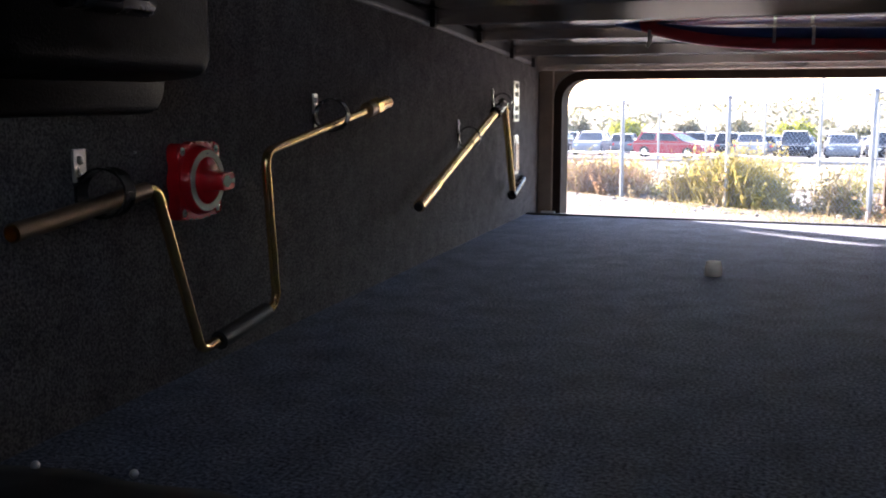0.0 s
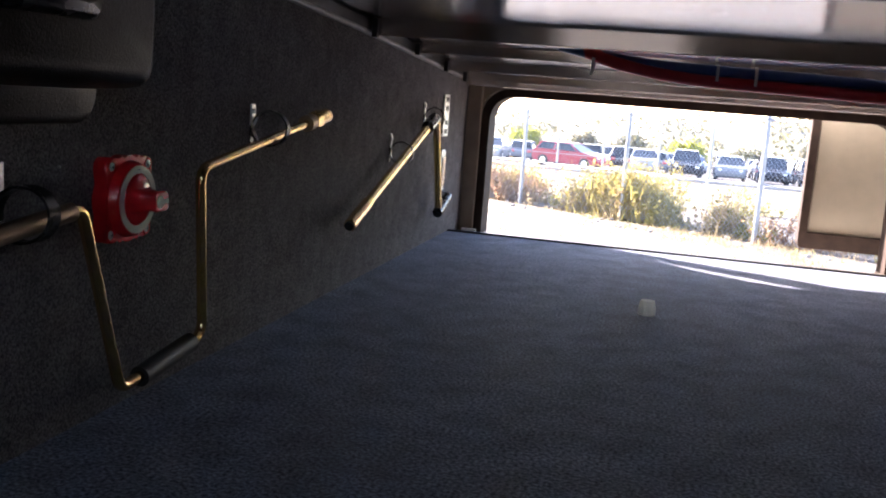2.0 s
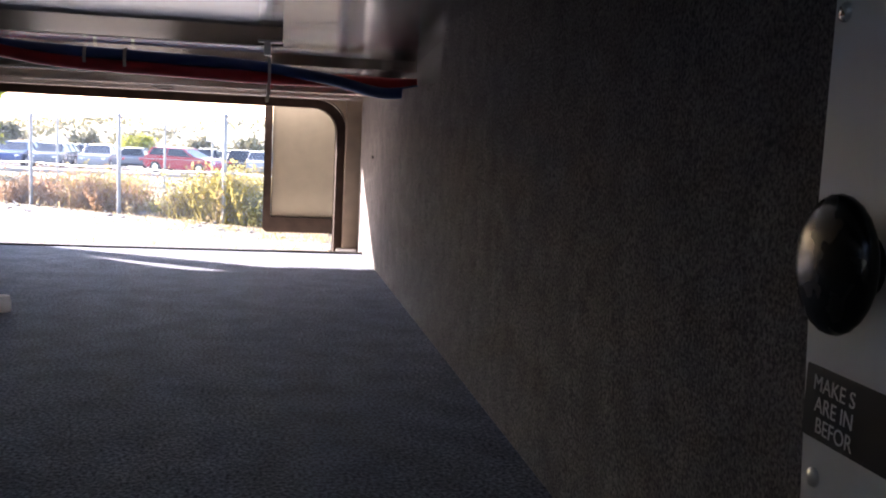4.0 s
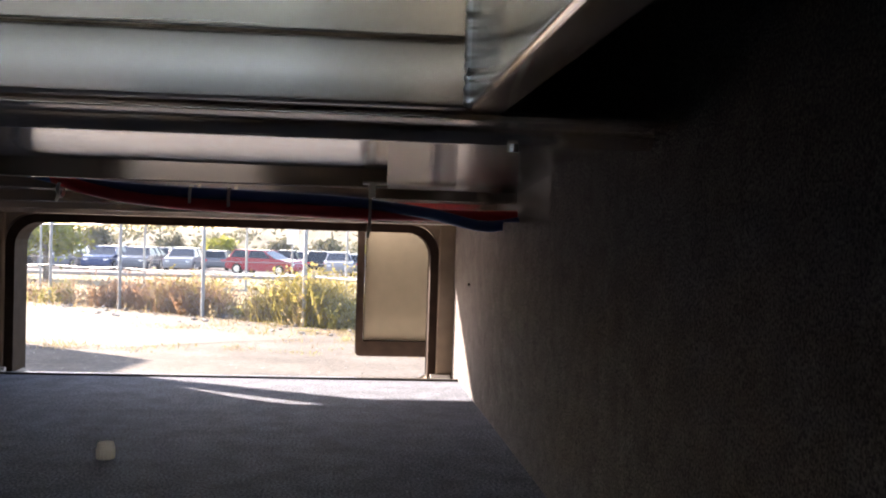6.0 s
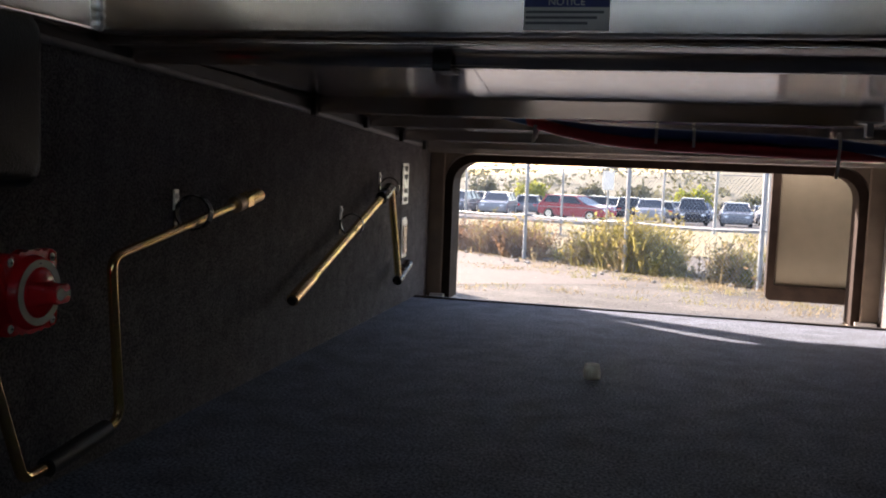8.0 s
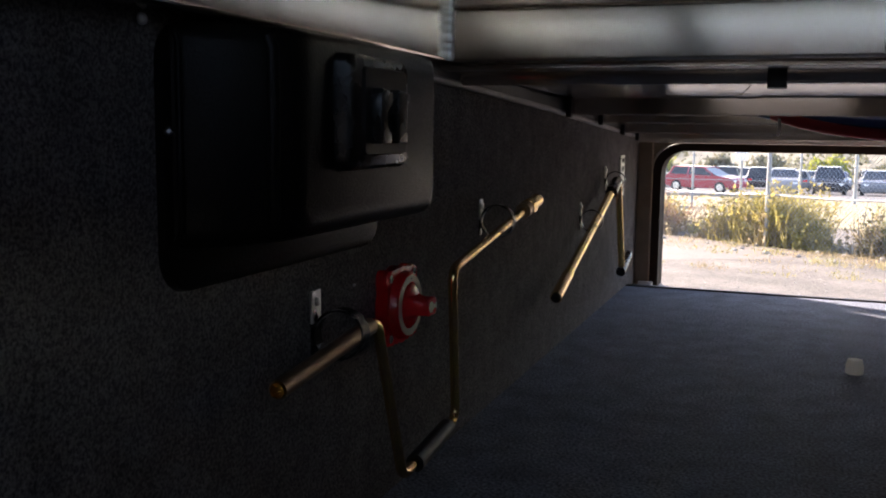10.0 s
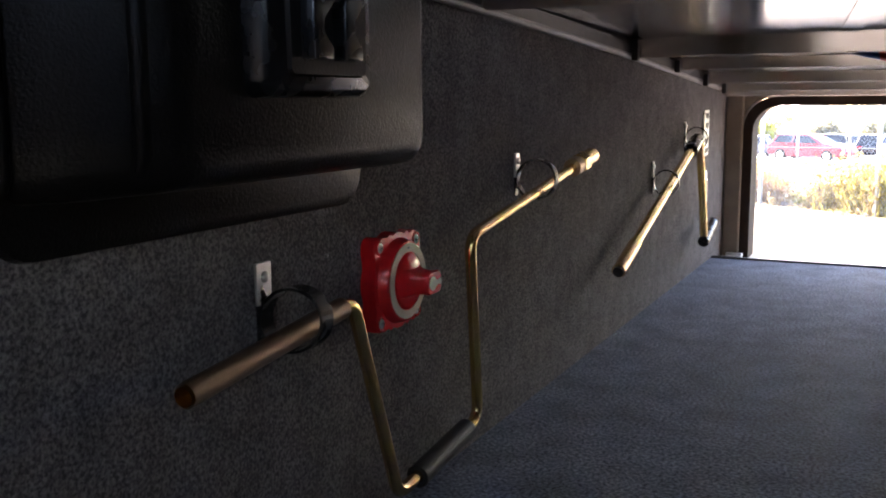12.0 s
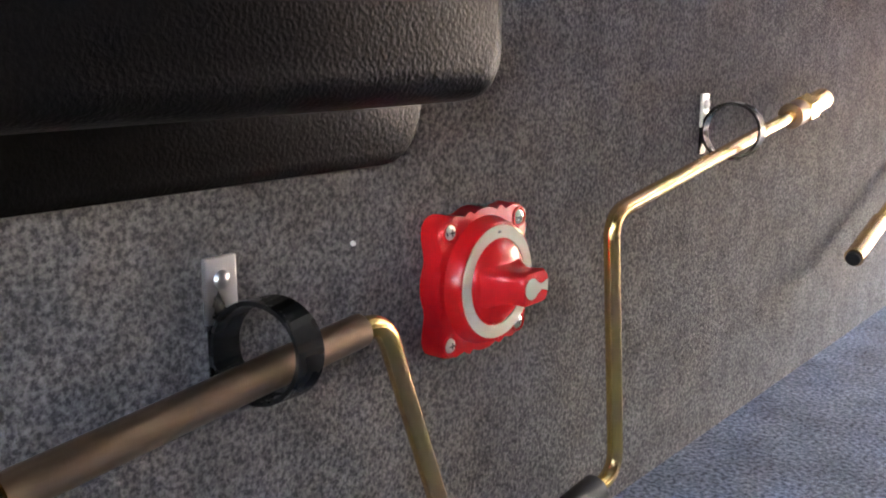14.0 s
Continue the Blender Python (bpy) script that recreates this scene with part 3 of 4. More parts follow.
b = bmesh.new()
rod(b, (XC, 1.194, 0.2346), (XC, 1.2108, 0.2370), 0.0094, 20)
under(part("collar", b, M_BRONZE, smooth=True, label="dull bronze collar behind the hex"), crank)


def clamp(y, z, ry, rz, r, tall=0.018, wide=0.006, dark=True, xo=-0.1195):
    """A P-clip: plate and screw on the wall at (y, z), loop round the tube at (ry, rz)."""
    c = thing("pipe_clamp", "black rubber and painted shade-lined clamp with a bright screwed tab", "clamp", "wall clamps", at=(XL, y, z))
    under(part("tab", box(XL + 0.0004, XL + 0.0028, y - wide, y + wide, z - tall * 0.7, z + tall * 0.7, 0.0008), M_STEEL), c)
    s = bmesh.new()
    bmesh.ops.create_uvsphere(s, u_segments=12, v_segments=6, radius=0.0036, matrix=Matrix.Translation((XL + 0.003, y, z + 0.004)) @ Matrix.Diagonal((0.6, 1, 1, 1)))
    under(part("screw", s, M_STEEL, smooth=True), c)
    cx = XL + r + 0.0025
    loop = [Vector((cx + r * math.cos(a), y + (ry - y) * (0.5 - 0.5 * math.cos(a - 3.3)), rz + r * math.sin(a))) for a in (6.2832 * k / 40 for k in range(40))]
    s = bmesh.new()
    sweep(s, loop, 0, closed=True, flat=(wide * 0.85, 0.0009, (0, 1, 0)))
    box(XL + 0.0004, XL + 0.0022, y - wide * 0.85, y + wide * 0.85, rz - r * 0.9, z - tall * 0.55, 0.0004, 1, bm=s)
    under(part("band", s, M_GLOSS, label="black rubber and painted shade band"), c)
    return c


clamp(0.6955, 0.199, 0.7045, 0.1785, 0.0185, tall=0.018, wide=0.0072)
clamp(1.098, 0.243, 1.106, 0.2300, 0.0182, tall=0.016, wide=0.005)

# ---- second handle ----
h2 = thing("folding_handle", "plated steel folding handle with black joint", "crank handle", at=(XC, 1.65, 0.15))
b = bmesh.new()
sweep(b, [(XC, 1.448, 0.1185), (XC, 1.79, 0.2255)], 0.0068, 16)
under(part("tube", b, M_ZINC, smooth=True), h2)
b = bmesh.new()
sweep(b, [(XC, 1.378, 0.0965), (XC, 1.452, 0.1197)], 0.0088, 16)
under(part("socket", b, M_ZINC, smooth=True, label="plated steel socket"), h2)
# Black disc on the socket's end paints the shade inside an open bore.
b = bmesh.new()
rod(b, (XC, 1.3745, 0.0954), (XC, 1.3785, 0.0967), 0.0066, 14)
under(part("bore", b, M_BLACK, label="black disc painting the shade of the open bore"), h2)
b = bmesh.new()
sweep(b, [(XC, 1.782, 0.2232), (XC, 1.83, 0.2385), (XC, 1.836, 0.239)], 0.0112, 16)
under(part("joint", b, M_GLOSS, smooth=True, label="black plastic joint"), h2)
b = bmesh.new()
sweep(b, [(XC + 0.006, 1.822, 0.236), (XC + 0.004, 1.896, 0.0665)], 0.0062, 14)
under(part("arm", b, M_ZINC, smooth=True), h2)
b = bmesh.new()
sweep(b, [(XC + 0.004, 1.888, 0.064), (XC + 0.004, 1.965, 0.089)], 0.0095, 16)
under(part("grip", b, M_GLOSS, smooth=True, label="black plastic grip"), h2)
clamp(1.636, 0.203, 1.640, 0.184, 0.018, tall=0.016, wide=0.003)
clamp(1.846, 0.256, 1.846, 0.240, 0.018, tall=0.016, wide=0.003)

# ---- slotted strike plates ----


def strike(y, z0, z1, w, holes, label):
    t = thing("strike_plate", label, "plate", "strike plates", at=(XL, y, z0))
    under(part("plate", box(XL + 0.0004, XL + 0.0035, y - w, y + w, z0, z1, 0.001), M_STEEL), t)
    for hz in holes:
        under(part("slot", box(XL + 0.0036, XL + 0.0044, y - w * 0.55, y + w * 0.55, hz - 0.0045, hz + 0.0045, 0.0003), M_BLACK), t)
    return t


strike(2.02, 0.202, 0.284, 0.021, (0.274, 0.257, 0.229, 0.212), "bright steel strike plate with four dark slots")
t = strike(2.022, 0.094, 0.175, 0.018, (), "bright steel plate screwed to the carpet")
b = bmesh.new()
box(XL + 0.0036, XL + 0.006, 2.011, 2.033, 0.102, 0.16, 0.0008, bm=b)
under(part("raised_strip", b, M_ALU), t)

# ---- red battery switch ----
SY, SZ = 0.8425, 0.1765
sw = thing("battery_switch", "red plastic battery switch with a turning knob", "switch", at=(XL, SY, SZ))
outline = []
for k in range(96):
    a = 2 * math.pi * k / 96
    c, q = math.cos(a), math.sin(a)
    r = 0.0348 / (abs(c) ** 7 + abs(q) ** 7) ** (1 / 7) - 0.0030 * (0.5 - 0.5 * math.cos(8 * a)) ** 1.5
    outline.append((SY + r * c, SZ + r * q))
under(part("plate", slab(outline, "x", XL + 0.0005, XL + 0.012, 0.0022), M_RED, smooth=True), sw)


def turned(profile, y=SY, z=SZ, segs=48):
    """A turned shape about an axis along x: pairs of height over the wall and radius."""
    b = bmesh.new()
    rings = [[b.verts.new((XL + h, y + r * math.cos(a), z + r * math.sin(a))) for a in (2 * math.pi * k / segs for k in range(segs))] for h, r in profile]
    for p, q in zip(rings, rings[1:]):
        for k in range(segs):
            b.faces.new((p[k], p[(k + 1) % segs], q[(k + 1) % segs], q[k]))
    b.faces.new(rings[0][::-1])
    b.faces.new(rings[-1])
    return b


under(part("collar", turned([(0.0118, 0.0312), (0.0135, 0.0306), (0.0180, 0.0292), (0.0192, 0.0284), (0.0195, 0.0276)]), M_RED, smooth=True), sw)
b = bmesh.new()
ring = [(XL + 0.0196, SY + 0.0242 * math.cos(a), SZ + 0.0242 * math.sin(a)) for a in (2 * math.pi * k / 48 for k in range(48))]
sweep(b, ring, 0, closed=True, flat=(0.0006, 0.0030, (1, 0, 0)))
under(part("dial_ring", b, M_CREAM, label="cream dial ring"), sw)
under(part("dial_mark", box(XL + 0.0201, XL + 0.0204, SY - 0.0012, SY + 0.0012, SZ + 0.0236, SZ + 0.0246), M_PRINT, label="small grey mark on the ring"), sw)
under(part("knob", turned([(0.0190, 0.0206), (0.0204, 0.0203), (0.0218, 0.0186), (0.0236, 0.0140), (0.0246, 0.0090)]), M_RED, smooth=True), sw)
grip = [(XL + h, rounded(SY - a0, SY + a1, SZ - w, SZ + w, min(w * 0.55, 0.0055))) for h, a0, a1, w in
        ((0.0196, 0.0196, 0.0190, 0.0118), (0.0222, 0.0172, 0.0166, 0.0104), (0.0255, 0.0136, 0.0136, 0.0090), (0.0300, 0.0108, 0.0116, 0.0080),
         (0.0350, 0.0094, 0.0112, 0.0078), (0.0392, 0.0090, 0.0116, 0.0082), (0.0404, 0.0082, 0.0110, 0.0074))]
b = bmesh.new()
levels = [[b.verts.new((x, p[0], p[1])) for p in o] for x, o in grip]
for p, q in zip(levels, levels[1:]):
    for k in range(len(p)):
        b.faces.new((p[k], p[(k + 1) % len(p)], q[(k + 1) % len(p)], q[k]))
b.faces.new(levels[0][::-1])
b.faces.new(levels[-1])
under(part("grip", b, M_RED, smooth=True, label="raised red knob grip"), sw)
pear = [(SY - 0.002 + 0.0050 * math.cos(a), SZ + 0.0050 * math.sin(a)) for a in (math.radians(v) for v in range(35, 326, 15))]
pear += [(SY + 0.0055, SZ - 0.0013), (SY + 0.0105, SZ - 0.0026), (SY + 0.0105, SZ + 0.0026), (SY + 0.0055, SZ + 0.0013)]
under(part("pointer", slab(pear, "x", XL + 0.0402, XL + 0.0409), M_CREAM, label="cream pear-shaped pointer mark"), sw)
for dy in (-1, 1):
    for dz in (-1, 1):
        py, pz = SY + dy * 0.0268, SZ + dz * 0.0268
        rim = [(XL + 0.0121, py + 0.0046 * math.cos(a), pz + 0.0046 * math.sin(a)) for a in (2 * math.pi * k / 20 for k in range(20))]
        b = bmesh.new()
        sweep(b, rim, 0.0009, 6, closed=True)
        under(part("screw_seat", b, M_RED, smooth=True), sw)
        b = turned([(0.0116, 0.0036), (0.0126, 0.0034), (0.0134, 0.0022), (0.0136, 0.0010)], py, pz, 20)
        screw = under(part("screw", b, M_STEEL, smooth=True), sw)
        b = bmesh.new()
        box(XL + 0.0135, XL + 0.0138, py - 0.0018, py + 0.0018, pz - 0.0004, pz + 0.0004, bm=b)
        box(XL + 0.01352, XL + 0.01382, py - 0.0004, py + 0.0004, pz - 0.0018, pz + 0.0018, bm=b)
        slot = part("cross_slot", b, M_BLACK)
        slot.parent = screw

# ---- black box on the wall ----
bx = thing("junction_box", "black textured plastic wall box with a raised socket cover", "electrical box", at=(XL, 0.66, 0.26))


def lofted(rings):
    b = bmesh.new()
    vv = [[b.verts.new((x, p[0], p[1])) for p in o] for x, o in rings]
    n = len(vv[0])
    for a, c in zip(vv, vv[1:]):
        for i in range(n):
            b.faces.new((a[i], a[(i + 1) % n], c[(i + 1) % n], c[i]))
    b.faces.new(vv[0][::-1])
    b.faces.new(vv[-1])
    return b


under(part("flange", lofted([(XL + 0.0005, rounded(0.508, 0.805, 0.236, 0.394, 0.024)), (XL + 0.005, rounded(0.509, 0.804, 0.237, 0.3935, 0.024)), (XL + 0.007, rounded(0.512, 0.80, 0.240, 0.392, 0.023))]), M_ABS, smooth=True, label="textured mounting flange"), bx)
body = [(XL + 0.006, rounded(0.514, 0.795, 0.262, 0.3935, 0.012)), (XL + 0.030, rounded(0.525, 0.794, 0.2635, 0.3932, 0.013)), (XL + 0.050, rounded(0.548, 0.793, 0.2655, 0.393, 0.014)),
        (XL + 0.057, rounded(0.556, 0.7905, 0.2675, 0.392, 0.014)), (XL + 0.061, rounded(0.562, 0.787, 0.2705, 0.390, 0.014)), (XL + 0.0635, rounded(0.569, 0.780, 0.277, 0.386, 0.013))]
under(part("housing", lofted(body), M_ABS, smooth=True), bx)
for rx, ry, rr, z0, z1 in ((0.0505, 0.5515, 0.0045, 0.276, 0.386), (0.0125, 0.5140, 0.0022, 0.268, 0.388)):
    b = bmesh.new()
    sweep(b, [(XL + rx - 0.003, ry, z0), (XL + rx, ry, z0 + 0.006), (XL + rx, ry, z1 - 0.006), (XL + rx - 0.003, ry, z1)], rr, 12)
    under(part("edge_rib", b, M_ABS, smooth=True, label="pebbled rounded edge rib"), bx)
cover = under(part("cover", lofted([(XL + 0.063, rounded(0.604, 0.702, 0.306, 0.382, 0.007)), (XL + 0.072, rounded(0.605, 0.701, 0.307, 0.381, 0.007)), (XL + 0.075, rounded(0.608, 0.698, 0.310, 0.378, 0.006))]), M_GLOSS, smooth=True, label="gloss black socket cover"), bx)
b = lofted([(XL + 0.0748, rounded(0.622, 0.692, 0.316, 0.374, 0.004)), (XL + 0.077, rounded(0.623, 0.691, 0.317, 0.373, 0.004))])
pl = part("faceplate", b, M_ABS, smooth=True)
pl.parent = cover
for k in range(2):
    yc = 0.640 + k * 0.028
    b = slab([(yc - 0.008, 0.324), (yc + 0.008, 0.324), (yc + 0.008, 0.331), (yc - 0.002, 0.336), (yc - 0.002, 0.344), (yc + 0.010, 0.352), (yc + 0.010, 0.358), (yc - 0.006, 0.360), (yc - 0.009, 0.350)],
             "x", XL + 0.0765, XL + 0.085, 0.0015)
    hk = part("latch_hook", b, M_GLOSS, smooth=True)
    hk.parent = cover
for y, z in ((0.512, 0.331), (0.800, 0.392)):
    b = bmesh.new()
    bmesh.ops.create_uvsphere(b, u_segments=10, v_segments=6, radius=0.003, matrix=Matrix.Translation((XL + 0.007, y, z)))
    under(part("screw", b, M_STEEL, smooth=True), bx)
b = bmesh.new()
bmesh.ops.create_uvsphere(b, u_segments=10, v_segments=6, radius=0.0035, matrix=Matrix.Translation((XL + 0.001, 0.498, 0.392)))
single("wall_screw", b, M_STEEL, "bright screw head in the carpet", "screw", "wall screws", smooth=True)
b = bmesh.new()
bmesh.ops.create_uvsphere(b, u_segments=8, v_segments=5, radius=0.0013, matrix=Matrix.Translation((XL + 0.001, 0.765, 0.205)))
single("staple", b, M_STEEL, "tiny bright staple in the carpet", "staple")
b = bmesh.new()
bmesh.ops.create_uvsphere(b, u_segments=10, v_segments=6, radius=0.003, matrix=Matrix.Translation((XR, 2.0, 0.201)))
single("wall_screw", b, M_BLACK, "dark screw head in the carpet", "screw", "wall screws", smooth=True)

# ---- white cap on the floor ----
cap = thing("plastic_cap", "small white ribbed plastic cap standing on the carpet", "cap", at=(0.306, 1.487, 0.0))
b = bmesh.new()
prof = [(0.0, 0.0), (0.0108, 0.0), (0.0112, 0.001), (0.0112, 0.014), (0.0106, 0.0155), (0.0102, 0.0195), (0.0094, 0.0205), (0.0, 0.0205)]
rings = [[b.verts.new((0.306 + r * math.cos(a), 1.487 + r * math.sin(a), z)) for a in (2 * math.pi * k / 24 for k in range(24))] for r, z in prof[1:-1]]
for a, c in zip(rings, rings[1:]):
    for i in range(24):
        b.faces.new((a[i], a[(i + 1) % 24], c[(i + 1) % 24], c[i]))
b.faces.new(rings[0][::-1])
b.faces.new(rings[-1])
under(part("body", b, M_CAP, smooth=True), cap)
b = bmesh.new()
for k in range(16):
    a = 2 * math.pi * k / 16
    rod(b, (0.306 + 0.0111 * math.cos(a), 1.487 + 0.0111 * math.sin(a), 0.001), (0.306 + 0.0111 * math.cos(a), 1.487 + 0.0111 * math.sin(a), 0.013), 0.0008, 5)
under(part("ribs", b, M_CAP), cap)

# ---- white panel by the near opening ----
XP = XR + 0.028 * (2.05 - 0.52)      # the wall's face at the panel
pan = thing("slide_panel", "white metal panel with a black knob and warning label", "panel", at=(XR, 0.4, 0.1))
under(part("plate", skewed(slab([(0.16, 0.03), (0.486, 0.03), (0.524, 0.125), (0.531, 0.20), (0.534, 0.46), (0.16, 0.46)], "x", XR - 0.006, XR - 0.0005)), M_WHITE), pan)
b = bmesh.new()
rod(b, (XP - 0.005, 0.499, 0.223), (XP - 0.014, 0.499, 0.223), 0.012, 20)
under(part("knob_stem", b, M_GLOSS, smooth=True), pan)
b = bmesh.new()
bmesh.ops.create_uvsphere(b, u_segments=24, v_segments=12, radius=0.023, matrix=Matrix.Translation((XP - 0.017, 0.499, 0.223)) @ Matrix.Diagonal((0.36, 1, 1.1, 1)))
under(part("knob", b, M_GLOSS, smooth=True, label="black rubber and painted shade knob"), pan)
under(part("label", skewed(box(XR - 0.0068, XR - 0.0062, 0.43, 0.5265, 0.153, 0.181)), M_INK, label="black warning label"), pan)
turn = Matrix.Rotation(math.radians(-91.6), 4, "Z") @ Matrix.Rotation(math.radians(90), 4, "X")
for i, line in enumerate(("MAKE S", "ARE IN", "BEFOR")):
    words("label_text", line, 0.0086, (XP - 0.0074, 0.507 - 0.001 * i, 0.1745 - i * 0.008), turn, M_WHITE, pan, "white printed letters")
for y, z in ((0.517, 0.138), (0.526, 0.314)):
    b = bmesh.new()
    bmesh.ops.create_uvsphere(b, u_segments=12, v_segments=6, radius=0.004, matrix=Matrix.Translation((XP - 0.006, y, z)) @ Matrix.Diagonal((0.6, 1, 1, 1)))
    under(part("rivet", b, M_STEEL, smooth=True), pan)

# ---- black pouch on the carpet ----
b = bmesh.new()
rows = []
for j in range(13):
    v = j / 12
    row = []
    for i in range(25):
        u = i / 24
        x, y = -0.116 + 0.25 * u, 0.38 + 0.215 * v
        edge = max(0.0, 1 - abs(2 * u - 1) ** 5) * max(0.0, 1 - abs(2 * v - 1) ** 4)
        z = 0.001 + 0.016 * edge ** 0.6 * (1 + 0.25 * noise.noise((x * 25, y * 25, 4)))
        row.append(b.verts.new((x, y + 0.006 * noise.noise((x * 14, 1, 2)), z)))
    rows.append(row)
for j in range(12):
    for i in range(24):
        b.faces.new((rows[j][i], rows[j][i + 1], rows[j + 1][i + 1], rows[j + 1][i]))
rim = [rows[0][i] for i in range(25)] + [rows[j][24] for j in range(1, 13)] + [rows[12][i] for i in range(23, -1, -1)] + [rows[j][0] for j in range(11, 0, -1)]
low = [b.verts.new((v.co.x, v.co.y, 0.0003)) for v in rim]
for i in range(len(rim)):
    j = (i + 1) % len(rim)
    b.faces.new((rim[i], rim[j], low[j], low[i]))
b.faces.new(low[::-1])
pouch = thing("black_pouch", "flat soft black pouch lying on the carpet", "pouch", at=(0.0, 0.49, 0.0))
under(part("cover", b, M_BLACK, smooth=True), pouch)
for x, y in ((-0.07, 0.575), (0.0, 0.583)):
    b = bmesh.new()
    bmesh.ops.create_uvsphere(b, u_segments=10, v_segments=6, radius=0.003, matrix=Matrix.Translation((x, y, 0.0135)))
    under(part("press_stud", b, M_STEEL, smooth=True), pouch)

# ---- outside ----
SLOPE, GROUND = 0.042, -0.85


def gz(y):
    return GROUND - SLOPE * (y - 2.3)


def ground_sheet(x0, x1, y0, y1, lift=0.0, nx=1, ny=1, rough=0.0, wob=0.0):
    b = bmesh.new()
    grid = []
    for j in range(ny + 1):
        y = y0 + (y1 - y0) * j / ny
        row = []
        for i in range(nx + 1):
            x = x0 + (x1 - x0) * i / nx
            e = wob * noise.noise((x * 0.4, y * 0.4, 3.0)) if j in (0, ny) else 0
            row.append(b.verts.new((x, y + e, gz(y + e) + lift + rough * noise.noise((x * 0.7, y * 0.7, 0)))))
        grid.append(row)
    for j in range(ny):
        for i in range(nx):
            b.faces.new((grid[j][i], grid[j][i + 1], grid[j + 1][i + 1], grid[j + 1][i]))
    return b


structure("ground", ground_sheet(-600, 600, -500, 900), M_GRAVEL, "dry pale gravel ground with sparse grass")
structure("road", ground_sheet(-200, 200, 46, 96, 0.02), M_ASPHALT, "grey asphalt car park")
structure("verge", ground_sheet(-80, 80, 21.5, 45.5, 0.015, 60, 12, 0.03, 1.0), M_VERGE, "dry yellow grass verge")


def hz(x, y):
    """Height of the hillside beyond the car park."""
    f = max(0.0, min(1.0, (y - 128) / 95))
    top = max(-4.5, min(1.5, -1.6 + 0.05 * x)) + 0.9 * noise.noise((x * 0.02, 1, 0)) + 0.6 * noise.noise((x * 0.07, 5, 0))
    return gz(min(y, 225)) + f * f * (3 - 2 * f) * (top - gz(225)) + 0.3 * f * noise.noise((x * 0.15, y * 0.1, 4))


b = bmesh.new()
grid = [[b.verts.new((x, y, hz(x, y) - (0.4 if y == 124 else 0))) for x in range(-320, 321, 8)] for y in range(124, 245, 8)]
for p, q in zip(grid, grid[1:]):
    for k in range(len(p) - 1):
        b.faces.new((p[k], p[k + 1], q[k + 1], q[k]))
structure("far_hill", b, M_HILL, "brown autumn hillside far off", smooth=True)
b = bmesh.new()
for i in range(30):
    x = -75 + i * 5
    box(x, x + 4.96, 45.7, 45.9, gz(45.8) - 0.1, gz(45.8) + 0.16, 0.03, 1, bm=b)
tagged(part("kerb", b, M_CONCRETE), "pale concrete kerb stones of the car park", kind="structure")

# smooth track along the fence, tapering off
b = bmesh.new()
near, far = [], []
for i in range(41):
    f = i / 40
    x = -16 + 16.2 * f
    y_far = 14.75 - 0.984 * x + 0.1 * noise.noise((x * 1.7, 8, 0))
    y_near = min(11.3 + 0.12 * noise.noise((x * 1.3, 2, 0)) + max(0.0, (x + 2.2)) * 0.85, y_far - 0.02)
    near.append(b.verts.new((x, y_near, gz(y_near) + 0.004)))
    far.append(b.verts.new((x, y_far, gz(y_far) + 0.004)))
for i in range(40):
    b.faces.new((near[i], near[i + 1], far[i + 1], far[i]))
structure("path", b, M_TRACK, "smooth pale packed gravel track beside the fence")

# unseen trailer added alongside so that a shadow falls on the gravel
other = thing("shading_trailer", "tall white travel trailer added out of view to shade the gravel", "trailer", at=(-9.6, 11.8, gz(11.8)))
under(part("body", box(-10.9, -8.3, 7.8, 15.8, -0.55, 2.35, 0.12, 3), M_GEL, smooth=True), other)
under(part("roof", box(-10.85, -8.35, 7.85, 15.75, 2.33, 2.42, 0.03), M_WHITE), other)
under(part("window", box(-8.305, -8.285, 12.0, 13.6, 0.9, 1.6, 0.008), M_CARGLASS), other)
for wy in (11.0, 11.9):
    for wx in (-10.75, -8.65):
        b = bmesh.new()
        rod(b, (wx, wy, gz(wy) + 0.36), (wx + 0.22, wy, gz(wy) + 0.36), 0.36, 24)
        under(part("wheel", b, M_TYRE, smooth=True), other)

# fence: runs slantwise past the trailer
F0, FD = Vector((-0.21, 15.36, 0)), Vector((1.85, -1.82, 0))
FH = 1.66
fence = thing("chain_link_fence", "galvanised chain-link fence with round posts", "fence", at=(F0.x, F0.y, gz(F0.y)))


def fp(k, h=0.0):
    p = F0 + FD * k
    return Vector((p.x, p.y, gz(p.y) + h))


for k in range(-5, 5):
    b = bmesh.new()
    rod(b, fp(k, -0.1), fp(k, FH), 0.032, 12)
    post = under(part("post", b, M_GALV, smooth=True), fence)
    b = bmesh.new()
    bmesh.ops.create_uvsphere(b, u_segments=12, v_segments=6, radius=0.045, matrix=Matrix.Translation(fp(k, FH + 0.01)) @ Matrix.Diagonal((1, 1, 0.7, 1)))
    cp = part("cap", b, M_GALV, smooth=True)
    cp.parent = post
for nm, h, sag, r in (("top_rail", FH - 0.02, 0.01, 0.014), ("middle_rail", 0.80, 0.03, 0.011)):
    for k in range(-5, 4):
        b = bmesh.new()
        sweep(b, [fp(k + i / 6, h - sag * 4 * (i / 6) * (1 - i / 6)) for i in range(7)], r, 8)
        under(part(nm, b, M_GALV, smooth=True), fence)
verts, faces = [], []
length = FD.length
side = FD.normalized().cross(Vector((0, 0, 1)))


